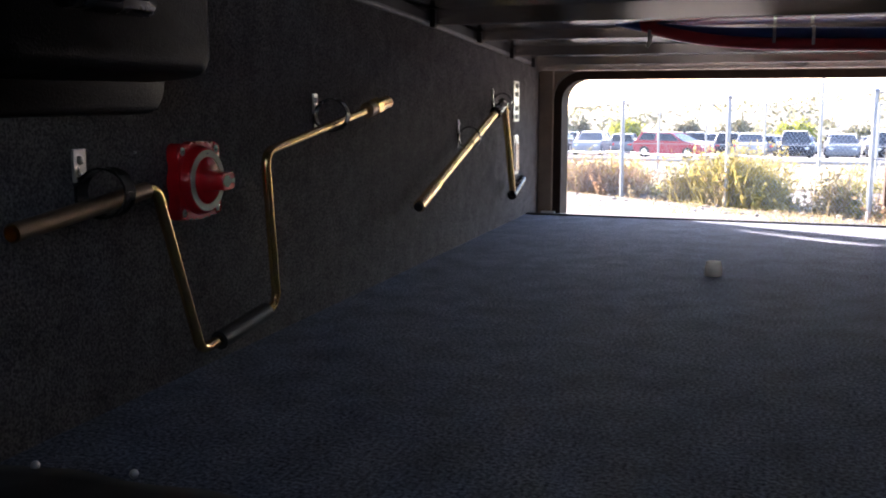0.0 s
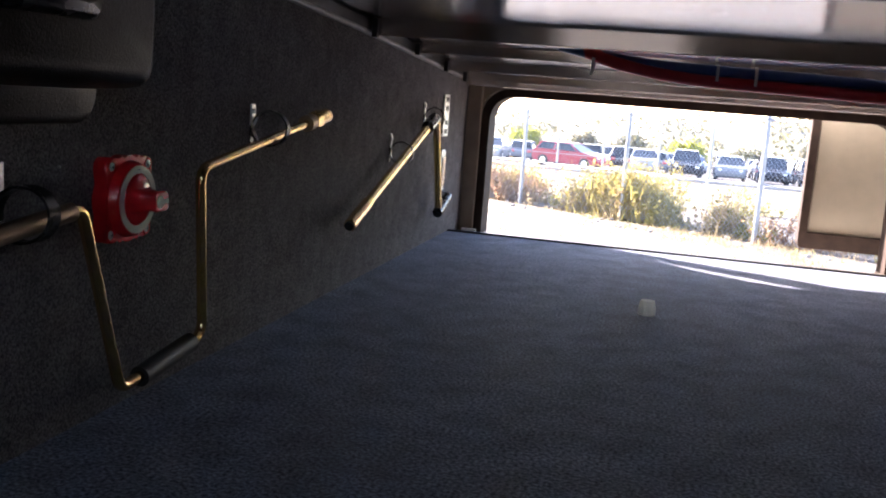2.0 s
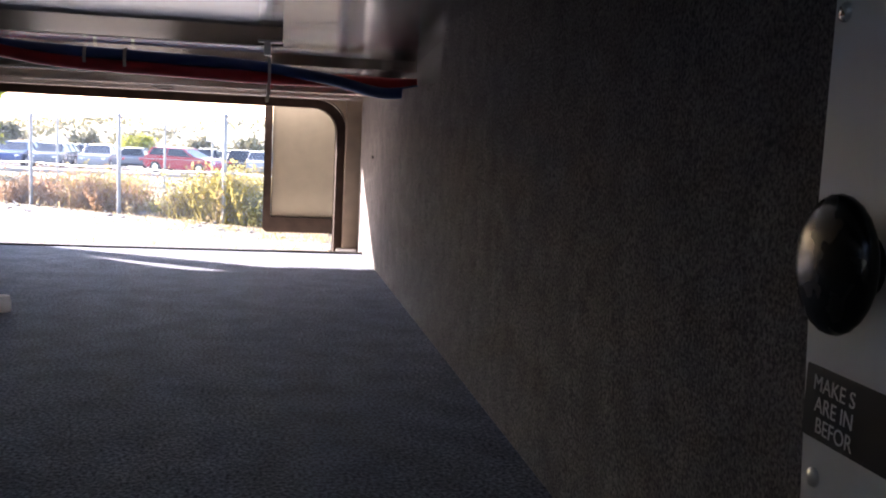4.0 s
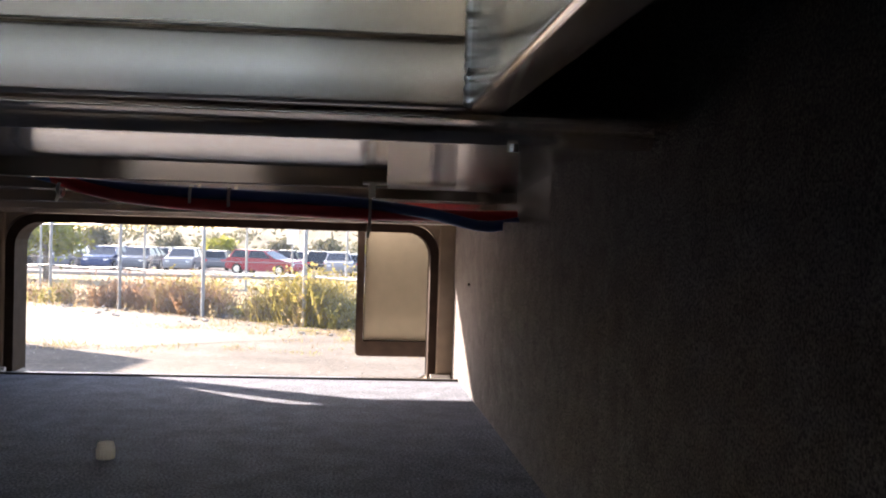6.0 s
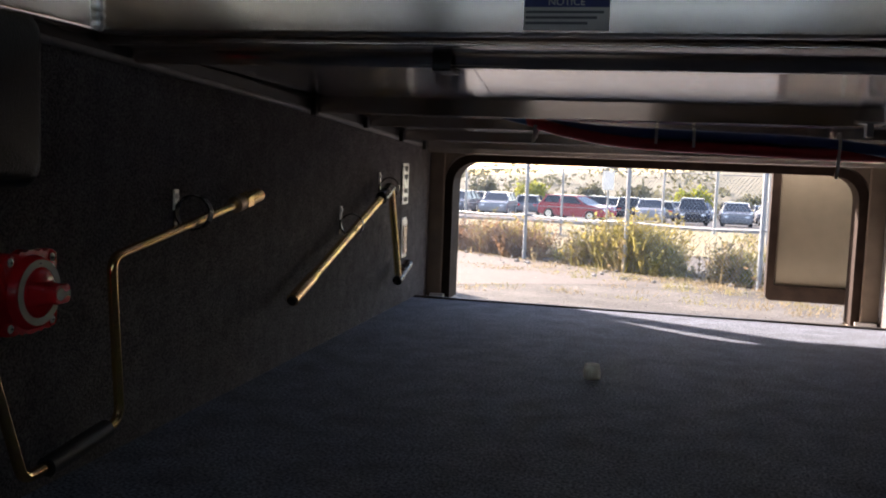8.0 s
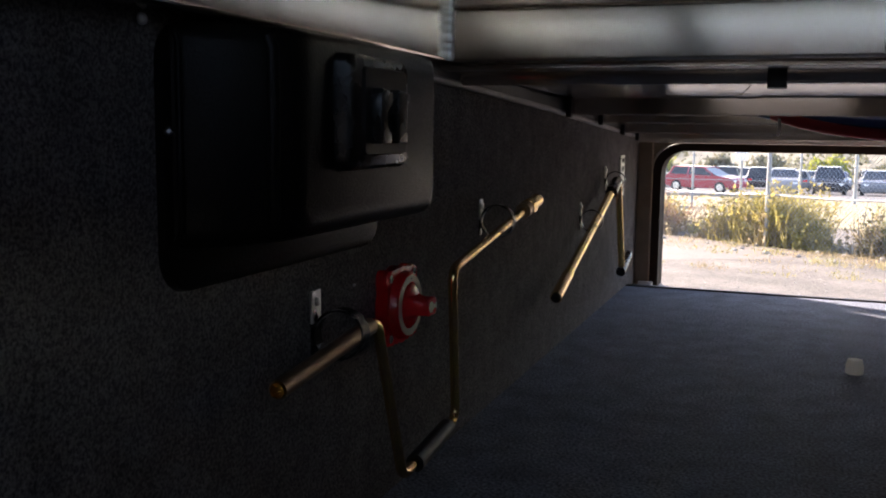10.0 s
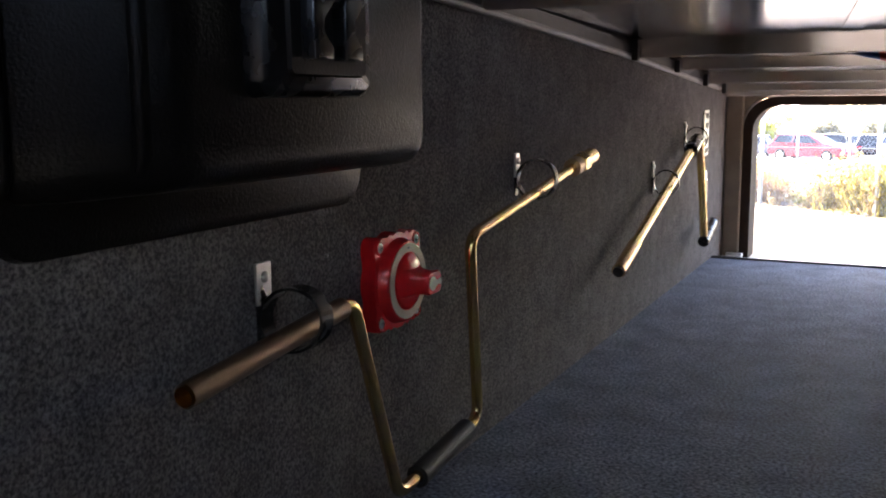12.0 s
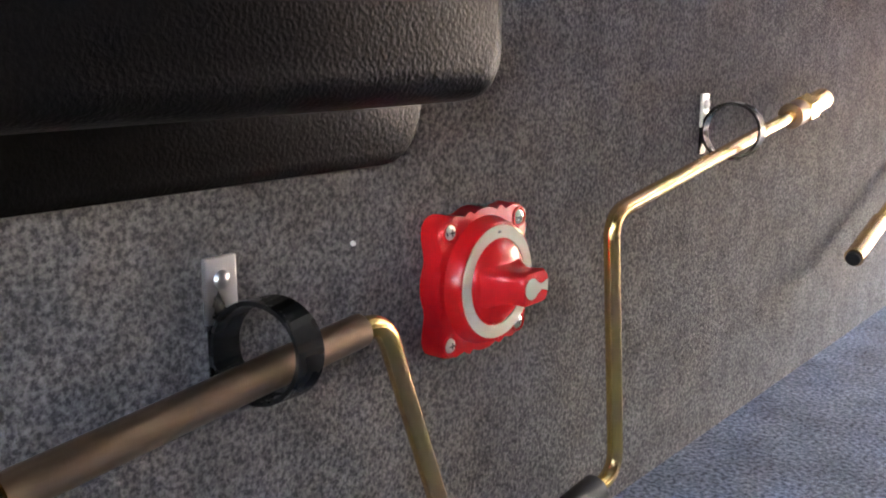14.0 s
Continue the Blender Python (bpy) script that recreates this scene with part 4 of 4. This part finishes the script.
def wire(u0, h0, u1, h1, w=0.0021):
    a, c = fp(u0 / length, h0), fp(u1 / length, h1)
    d = (c - a).normalized()
    n = d.cross(side).normalized()
    i = len(verts)
    for p in (a, c):
        verts.extend((p + n * w, p - n * w * 0.5 + side * w, p - n * w * 0.5 - side * w))
    for q in range(3):
        faces.append((i + q, i + (q + 1) % 3, i + 3 + (q + 1) % 3, i + 3 + q))


step = 0.075
u = -5 * length - FH
while u < 4 * length:
    wire(max(u, -5 * length), max(0.03, -5 * length - u), u + FH, FH - 0.02)
    wire(u + FH, 0.03, max(u, -5 * length), min(FH - 0.02, u + FH + 5 * length))
    u += step
me = bpy.data.meshes.new("mesh")
me.from_pydata([tuple(v) for v in verts], [], faces)
me.materials.append(M_GALV)
under(tagged(new("wire_mesh", me), "fine diamond wire mesh", kind="stuff"), fence)

far_fence = thing("far_fence", "thin posts of a second fence across the verge", "fence", at=(0, 30, gz(30)))
for k in range(-7, 6):
    b = bmesh.new()
    rod(b, (0.25 + 3.05 * k, 30, gz(30) - 0.1), (0.25 + 3.05 * k, 30, gz(30) + 2.1), 0.035, 8)
    under(part("post", b, M_GALV, smooth=True), far_fence)
b = bmesh.new()
rod(b, (-21.1, 30, gz(30) + 2.08), (15.5, 30, gz(30) + 2.08), 0.012, 8)
under(part("top_rail", b, M_GALV), far_fence)
b = bmesh.new()
rod(b, (-21.1, 30, gz(30) + 0.9), (15.5, 30, gz(30) + 0.9), 0.01, 8)
under(part("middle_rail", b, M_GALV), far_fence)
sign = thing("white_sign", "plain white board on a thin post", "sign", at=(-1.35, 29.0, gz(29)))
under(part("board", box(-1.52, -1.18, 28.97, 29.0, -0.50, 0.05, 0.01), M_WHITE), sign)
b = bmesh.new()
rod(b, (-1.35, 29.03, gz(29) - 0.1), (-1.35, 29.03, 0.0), 0.03, 8)
under(part("post", b, M_GALV), sign)

# ---- weeds ----
rng = random.Random(7)


def blades(name, spots, material, label, per=60, spread=0.3, tall=(0.5, 1.0), width=0.012, lean=0.35, leaf=0.4):
    """Stems with small side leaves, as one object that nobody could count."""
    vv, ff = [], []

    def tri(a, c, e):
        i = len(vv)
        vv.extend((a, c, e))
        ff.append((i, i + 1, i + 2))
    for x, y, s in spots:
        for _ in range(int(per * s)):
            r, a = spread * math.sqrt(rng.random()) * (0.6 + 0.4 * s), rng.uniform(0, 6.283)
            p = Vector((x + r * math.cos(a), y + r * math.sin(a), 0))
            p.z = gz(p.y) - 0.02
            h = rng.uniform(*tall) * (0.12 + 0.88 * s)
            d = Vector((rng.gauss(0, lean), rng.gauss(0, lean), 1)).normalized()
            w = Vector((math.cos(a * 3), math.sin(a * 3), 0)) * width
            m, t = p + d * h * 0.55, p + d * h + Vector((rng.gauss(0, 0.1), rng.gauss(0, 0.1), -0.06)) * h
            tri(p - w, p + w, m)
            tri(m - w * 0.7, m + w * 0.7, t)
            if rng.random() < leaf:
                for _ in range(5):
                    q = p + d * h * rng.uniform(0.3, 1.0)
                    v = Vector((rng.gauss(0, 1), rng.gauss(0, 1), rng.gauss(0.2, 0.6))).normalized() * rng.uniform(0.04, 0.11)
                    n = v.cross(Vector((rng.gauss(0, 1), rng.gauss(0, 1), rng.gauss(0, 1)))).normalized() * 0.022
                    tri(q - n, q + n, q + v)
    me = bpy.data.meshes.new(name)
    me.from_pydata([tuple(v) for v in vv], [], ff)
    me.materials.append(material)
    return tagged(new(name, me), label, "weeds", kind="stuff")


def along(k0, k1, n, off, size):
    out = []
    for _ in range(n):
        k = rng.uniform(k0, k1)
        p = F0 + FD * k + Vector((0.7, 0.71, 0)) * rng.uniform(*off)
        out.append((p.x, p.y, rng.uniform(*size)))
    return out


OFF = (0.15, 1.2)
blades("rusty_weeds", along(-2.5, -1.0, 30, OFF, (0.5, 1.0)) + along(-5, -2.5, 26, OFF, (0.2, 0.6)) + along(1.0, 1.3, 6, (0.1, 0.5), (0.4, 0.7)) + along(1.5, 3.5, 12, OFF, (0.3, 0.7)),
       M_RUST, "reddish-brown dead weeds behind the fence", 60, 0.34, (0.35, 0.95))
blades("dry_weeds", along(-5, -1.0, 26, OFF, (0.2, 0.7)) + along(-1.0, -0.55, 7, OFF, (0.15, 0.4)) + along(-0.6, 0.0, 9, OFF, (0.4, 0.8)) + along(0.66, 0.74, 2, (0.2, 0.5), (0.8, 1.0))
       + along(0.2, 1.1, 8, OFF, (0.1, 0.25)) + along(1.3, 3.5, 16, OFF, (0.2, 0.6)), M_DRY, "tall dry straw-coloured weeds behind the fence", 60, 0.32, (0.35, 0.95))
blades("golden_weeds", along(-0.55, 0.15, 16, OFF, (0.6, 1.0)) + along(-0.12, 0.12, 4, (0.15, 0.5), (0.9, 1.0)) + along(-1.9, -1.3, 6, OFF, (0.5, 0.9)), M_GOLD,
       "golden yellow-green leafy weeds along the fence", 70, 0.3, (0.5, 1.12), 0.012, 0.3, 0.7)
blades("green_weeds", along(-0.1, 0.4, 5, OFF, (0.25, 0.6)) + along(0.3, 1.05, 9, (0.1, 0.5), (0.15, 0.34)) + along(0.66, 0.76, 3, (0.15, 0.5), (0.6, 0.9)) + along(-0.95, -0.7, 4, OFF, (0.2, 0.4))
       + along(1.2, 2.5, 8, OFF, (0.3, 0.7)), M_GREEN, "olive-green leafy weeds along the fence", 70, 0.26, (0.4, 1.0), 0.012, 0.3, 0.7)
blades("short_grass", along(-5, 4, 70, (-0.45, 0.2), (0.3, 0.8)) + along(-0.6, 4, 90, (-2.2, -0.2), (0.2, 0.8)) + [(rng.uniform(-5.5, -0.5), 11.4 + rng.gauss(0, 0.25), rng.uniform(0.2, 0.7)) for _ in range(36)], M_DRY, "short dry grass tufts on the gravel's edge", 60, 0.3, (0.06, 0.20), 0.008, 0.6, 0.0)
blades("green_tufts", along(-0.4, 4, 44, (-1.6, 0.1), (0.3, 0.9)) + [(rng.uniform(-5.5, 1.5), 11.3 + rng.gauss(0, 0.4), rng.uniform(0.2, 0.6)) for _ in range(26)], M_GREEN, "short green grass tufts on the gravel", 60, 0.22, (0.05, 0.18), 0.008, 0.6, 0.0)
blades("verge_grass", [(rng.uniform(-16, 12), rng.uniform(18, 44), rng.uniform(0.4, 1)) for _ in range(480)], M_DRY, "dry grass on the verge", 26, 0.5, (0.08, 0.3), 0.016, 0.6, 0.0)
blades("verge_bushes", [(rng.uniform(-15, 9), rng.uniform(19.5, 33), rng.uniform(0.5, 1)) for _ in range(14)], M_GREEN, "low green bushes on the verge", 50, 0.5, (0.2, 0.6), 0.02, 0.4, 0.8)

# stones
proto = bmesh.new()
bmesh.ops.create_icosphere(proto, subdivisions=1, radius=1.0)
pv, pf = [v.co.copy() for v in proto.verts], [[v.index for v in f.verts] for f in proto.faces]
proto.free()
vv, ff = [], []
for n in range(1500):
    near = n < 1380
    k = rng.uniform(-4, 4)
    p = F0 + FD * k + Vector((0.7, 0.71, 0)) * (-abs(rng.gauss(0, 3.4)) - 0.2 if near else rng.uniform(-1.2, 0.0))
    if p.y < 3.2:
        continue
    s = rng.uniform(0.004, 0.012) if near else rng.uniform(0.015, 0.06)
    t = Vector((rng.uniform(0.7, 1.3), rng.uniform(0.7, 1.3), rng.uniform(0.4, 0.8))) * s
    q = rng.random() * 9
    i = len(vv)
    vv.extend((p.x + v.x * t.x * (1 + 0.25 * noise.noise(v * 2 + Vector((q, n, 0)))), p.y + v.y * t.y, gz(p.y) + t.z * 0.5 + v.z * t.z) for v in pv)
    ff.extend([a + i for a in f] for f in pf)
me = bpy.data.meshes.new("gravel_stones")
me.from_pydata([tuple(v) for v in vv], [], ff)
me.materials.append(M_STONE)
tagged(new("gravel_stones", me), "loose pale stones on the gravel", "stones", kind="stuff")

# ---- parked cars ----


def car_paint(name, c):
    return mat(name, c, 0.25, 0.0, color2=tuple(min(1, v * 1.1 + 0.005) for v in c), scale=3, coat=0.5)


PAINTS = {"dark red": car_paint("dark red paint", (0.34, 0.04, 0.055)), "white": car_paint("white car paint", (0.50, 0.50, 0.50)), "silver": car_paint("silver paint", (0.26, 0.27, 0.285)),
          "black": car_paint("black paint", (0.015, 0.016, 0.02)), "grey": car_paint("grey paint", (0.14, 0.15, 0.17)), "blue": car_paint("blue paint", (0.03, 0.06, 0.16))}


def make_car(color, tall):
    c = thing("parked_car", f"{color} parked car with dark windows on the asphalt", "car", "parked cars")
    h = tall
    prof = [(-2.2, 0.35), (-2.25, 0.62), (-2.15, 0.92), (-1.9, 1.0), (1.2, 0.98), (2.05, 0.86), (2.25, 0.62), (2.22, 0.32), (1.75, 0.25), (-1.8, 0.25)]
    b = slab(prof, "y", -0.9, 0.9)
    bmesh.ops.bevel(b, geom=b.edges[:], offset=0.06, segments=2, affect="EDGES")
    p = part("body", b, PAINTS[color], c, smooth=True)
    lo = [(-2.0, -0.82), (1.15, -0.82), (1.15, 0.82), (-2.0, 0.82)]
    hi = [(-1.65, -0.64), (0.25, -0.64), (0.25, 0.64), (-1.65, 0.64)]
    for i, nm in enumerate(("side_window", "windscreen", "side_window", "rear_window")):
        q = [Vector((*lo[i], 0.97)), Vector((*lo[(i + 1) % 4], 0.97)), Vector((*hi[(i + 1) % 4], h - 0.04)), Vector((*hi[i], h - 0.04))]
        inw = (Vector((-0.6, 0, 1.1)) - sum(q, Vector()) / 4).normalized() * 0.03
        b = bmesh.new()
        va, vb = [b.verts.new(v) for v in q], [b.verts.new(v + inw) for v in q]
        b.faces.new(va)
        b.faces.new(vb[::-1])
        for j in range(4):
            b.faces.new((va[j], va[(j + 1) % 4], vb[(j + 1) % 4], vb[j]))
        part(nm, b, M_CARGLASS, c)
    part("roof", box(-1.68, 0.28, -0.66, 0.66, h - 0.06, h, 0.025), PAINTS[color], c, smooth=True)
    for x0, x1, hx in ((-0.75, -0.66, -0.7), (-1.95, -1.8, -1.7), (0.2, 0.28, 0.24)):
        for sy in (-1, 1):
            b = bmesh.new()
            sweep(b, [(x0 + (0.75 if x0 == 0.2 else 0), 0.83 * sy, 0.96), (hx, 0.655 * sy, h - 0.03)], 0.045, 6)
            part("pillar", b, PAINTS[color], c)
    for x in (-1.4, 1.4):
        for sy in (-1, 1):
            b = bmesh.new()
            rod(b, (x, 0.70 * sy, 0.33), (x, 0.93 * sy, 0.33), 0.33, 20)
            w = part("wheel", b, M_TYRE, c, smooth=True)
            b = bmesh.new()
            rod(b, (x, 0.925 * sy, 0.33), (x, 0.94 * sy, 0.33), 0.2, 14)
            r = part("rim", b, M_STEEL, smooth=True)
            r.parent = w
    for sy in (-1, 1):
        b = bmesh.new()
        bmesh.ops.create_uvsphere(b, u_segments=10, v_segments=6, radius=0.14, matrix=Matrix.Translation((2.15, 0.62 * sy, 0.68)) @ Matrix.Diagonal((0.5, 1.2, 0.7, 1)))
        part("headlight", b, M_STEEL, c, smooth=True)
        b = bmesh.new()
        box(-2.27, -2.2, 0.62 * sy - 0.14, 0.62 * sy + 0.14, 0.7, 0.86, 0.02, bm=b)
        part("tail_light", b, M_RED, c)
    return c


def put_car(ob, x, y, yaw):
    ob.matrix_basis = Matrix.Translation((x, y, gz(y) + 0.02)) @ Matrix.Rotation(math.radians(yaw), 4, "Z") @ Matrix.Diagonal((*ob.scale, 1))
    return ob


protos = {}
rows = [(-4.9, 58.0, "dark red", -24)]
tones = ("white", "grey", "black", "silver", "black", "grey", "blue", "grey", "white", "black", "silver", "grey", "black")
for r, (cy, yaw) in enumerate(((62.5, -90), (73.0, 90), (86.0, -90))):
    for i in range(23):
        cx = -38.0 + 2.5 * i + 0.7 * r
        if r == 0 and -8.2 < cx < -2.0:
            continue
        rows.append((cx + rng.uniform(-0.2, 0.2), cy + rng.uniform(-0.5, 0.5), tones[(i * 5 + r * 4) % len(tones)], yaw + rng.uniform(-4, 4)))
for x, y, color, yaw in rows:
    if color not in protos:
        protos[color] = make_car(color, 1.62 if color in ("black", "white") else 1.46)
        put_car(protos[color], x, y, yaw)
    else:
        m = Matrix.Translation((x, y, gz(y) + 0.02)) @ Matrix.Rotation(math.radians(yaw), 4, "Z")
        copy_thing(protos[color], m)

# ---- trees ----


def tree(name, x, y, height, spread, leaf_mat, label, leaves=2600, leaf_size=0.16, seed=1, trunk=0.14, group="trees"):
    rg = random.Random(seed)
    base = Vector((x, y, gz(y) - 0.1))
    t = thing(name, label, "tree", group, at=base)
    b = bmesh.new()
    top = base + Vector((rg.uniform(-0.3, 0.3), 0, height * 0.8))
    n = 6
    rings = []
    for i in range(n + 1):
        f = i / n
        c = base.lerp(top, f) + Vector((0.1 * noise.noise((f * 3, seed, 0)), 0.1 * noise.noise((f * 3, seed, 5)), 0))
        r = trunk * (1 - 0.85 * f)
        rings.append([b.verts.new(c + Vector((r * math.cos(a), r * math.sin(a), 0))) for a in (6.283 * k / 8 for k in range(8))])
    for p, q in zip(rings, rings[1:]):
        for k in range(8):
            b.faces.new((p[k], p[(k + 1) % 8], q[(k + 1) % 8], q[k]))
    under(part("trunk", b, M_BARK, smooth=True), t)
    clumps = []
    for i in range(11):
        f = 0.28 + 0.68 * i / 10
        o = base.lerp(top, min(f, 1))
        a = i * 2.4 + rg.random()
        reach = spread * (1.15 - abs(f - 0.5)) * rg.uniform(0.55, 1.0)
        e = o + Vector((math.cos(a) * reach, math.sin(a) * reach, height * rg.uniform(0.05, 0.18)))
        b = bmesh.new()
        sweep(b, [o, o.lerp(e, 0.5) + Vector((0, 0, 0.1)), e], trunk * 0.25, 6)
        under(part("limb", b, M_BARK), t)
        clumps += [e, o.lerp(e, 0.6), e + Vector((rg.gauss(0, 0.3), rg.gauss(0, 0.3), 0.3)) * spread * 0.5]
    clumps.append(top)
    vv, ff = [], []
    for _ in range(leaves):
        c = rg.choice(clumps)
        p = c + Vector((rg.gauss(0, 1), rg.gauss(0, 1), rg.gauss(0, 0.8))) * spread * 0.24
        d = Vector((rg.gauss(0, 1), rg.gauss(0, 1), rg.gauss(0, 1))).normalized() * leaf_size * rg.uniform(0.6, 1.3)
        s = d.cross(Vector((rg.gauss(0, 1), rg.gauss(0, 1), rg.gauss(0, 1)))).normalized() * leaf_size * 0.45
        i = len(vv)
        vv.extend((p - d, p + s, p + d, p - s))
        ff.append((i, i + 1, i + 2, i + 3))
    me = bpy.data.meshes.new("crown")
    me.from_pydata([tuple(v) for v in vv], [], ff)
    me.materials.append(leaf_mat)
    under(tagged(new("crown", me), kind="stuff"), t)
    return t


tree("autumn_tree", -10.6, 36.0, 4.4, 1.3, M_LEAF, "yellow-green autumn tree beside the car park", 4200, 0.15, 3)
tree("autumn_tree", -14.0, 38.5, 5.2, 1.9, M_LEAF, "yellow-green autumn tree beside the car park", 3600, 0.17, 8)
spots = [(-40, 92), (-33, 96), (-26, 90), (-20, 97), (-14, 92), (-8, 98), (-3, 91), (3, 97), (9, 92), (16, 95), (24, 92), (-48, 95), (-56, 92), (32, 96)]
for i, (x, y) in enumerate(spots):
    tree("far_tree", x, y + 10, 2.4 + 1.4 * rng.random(), 1.5, M_LEAF if i % 3 == 1 else M_WOOD, "hazy autumn tree beyond the car park", 900, 0.30, 20 + i, 0.2, "far trees")
vv, ff = [], []
for _ in range(22000):
    x, y = rng.uniform(-110, 85), rng.choice((rng.uniform(108, 132), rng.uniform(130, 225)))
    if y > 130 and noise.noise((x * 0.06, y * 0.035, 7)) < 0.05:
        continue
    top = 1.7 + 1.3 * noise.noise((x * 0.09, y * 0.05, 2)) + 0.8 * noise.noise((x * 0.4, 0, 9))
    p = Vector((x, y, hz(x, y) + top * rng.random() ** 0.6))
    d = Vector((rng.gauss(0, 1), rng.gauss(0, 1), rng.gauss(0, 1))).normalized() * rng.uniform(0.3, 0.7)
    s = d.cross(Vector((rng.gauss(0, 1), rng.gauss(0, 1), rng.gauss(0, 1)))).normalized() * 0.3
    i = len(vv)
    vv.extend((p - d, p + s, p + d, p - s))
    ff.append((i, i + 1, i + 2, i + 3))
me = bpy.data.meshes.new("far_woods")
me.from_pydata([tuple(v) for v in vv], [], ff)
me.materials.append(M_WOOD)
tagged(new("far_woods", me), "brown-green scrub woods beyond the car park", "woods", kind="stuff")
pole = thing("light_pole", "tall thin metal pole beside the car park", "pole", at=(2.3, 41, gz(41)))
b = bmesh.new()
rod(b, (2.3, 41, gz(41) - 0.1), (2.3, 41, gz(41) + 7.0), 0.07, 10, 0.05)
under(part("shaft", b, M_GALV, smooth=True), pole)
b = bmesh.new()
box(1.4, 2.4, 40.9, 41.1, gz(41) + 6.95, gz(41) + 7.1, 0.02, bm=b)
under(part("arm", b, M_GALV), pole)
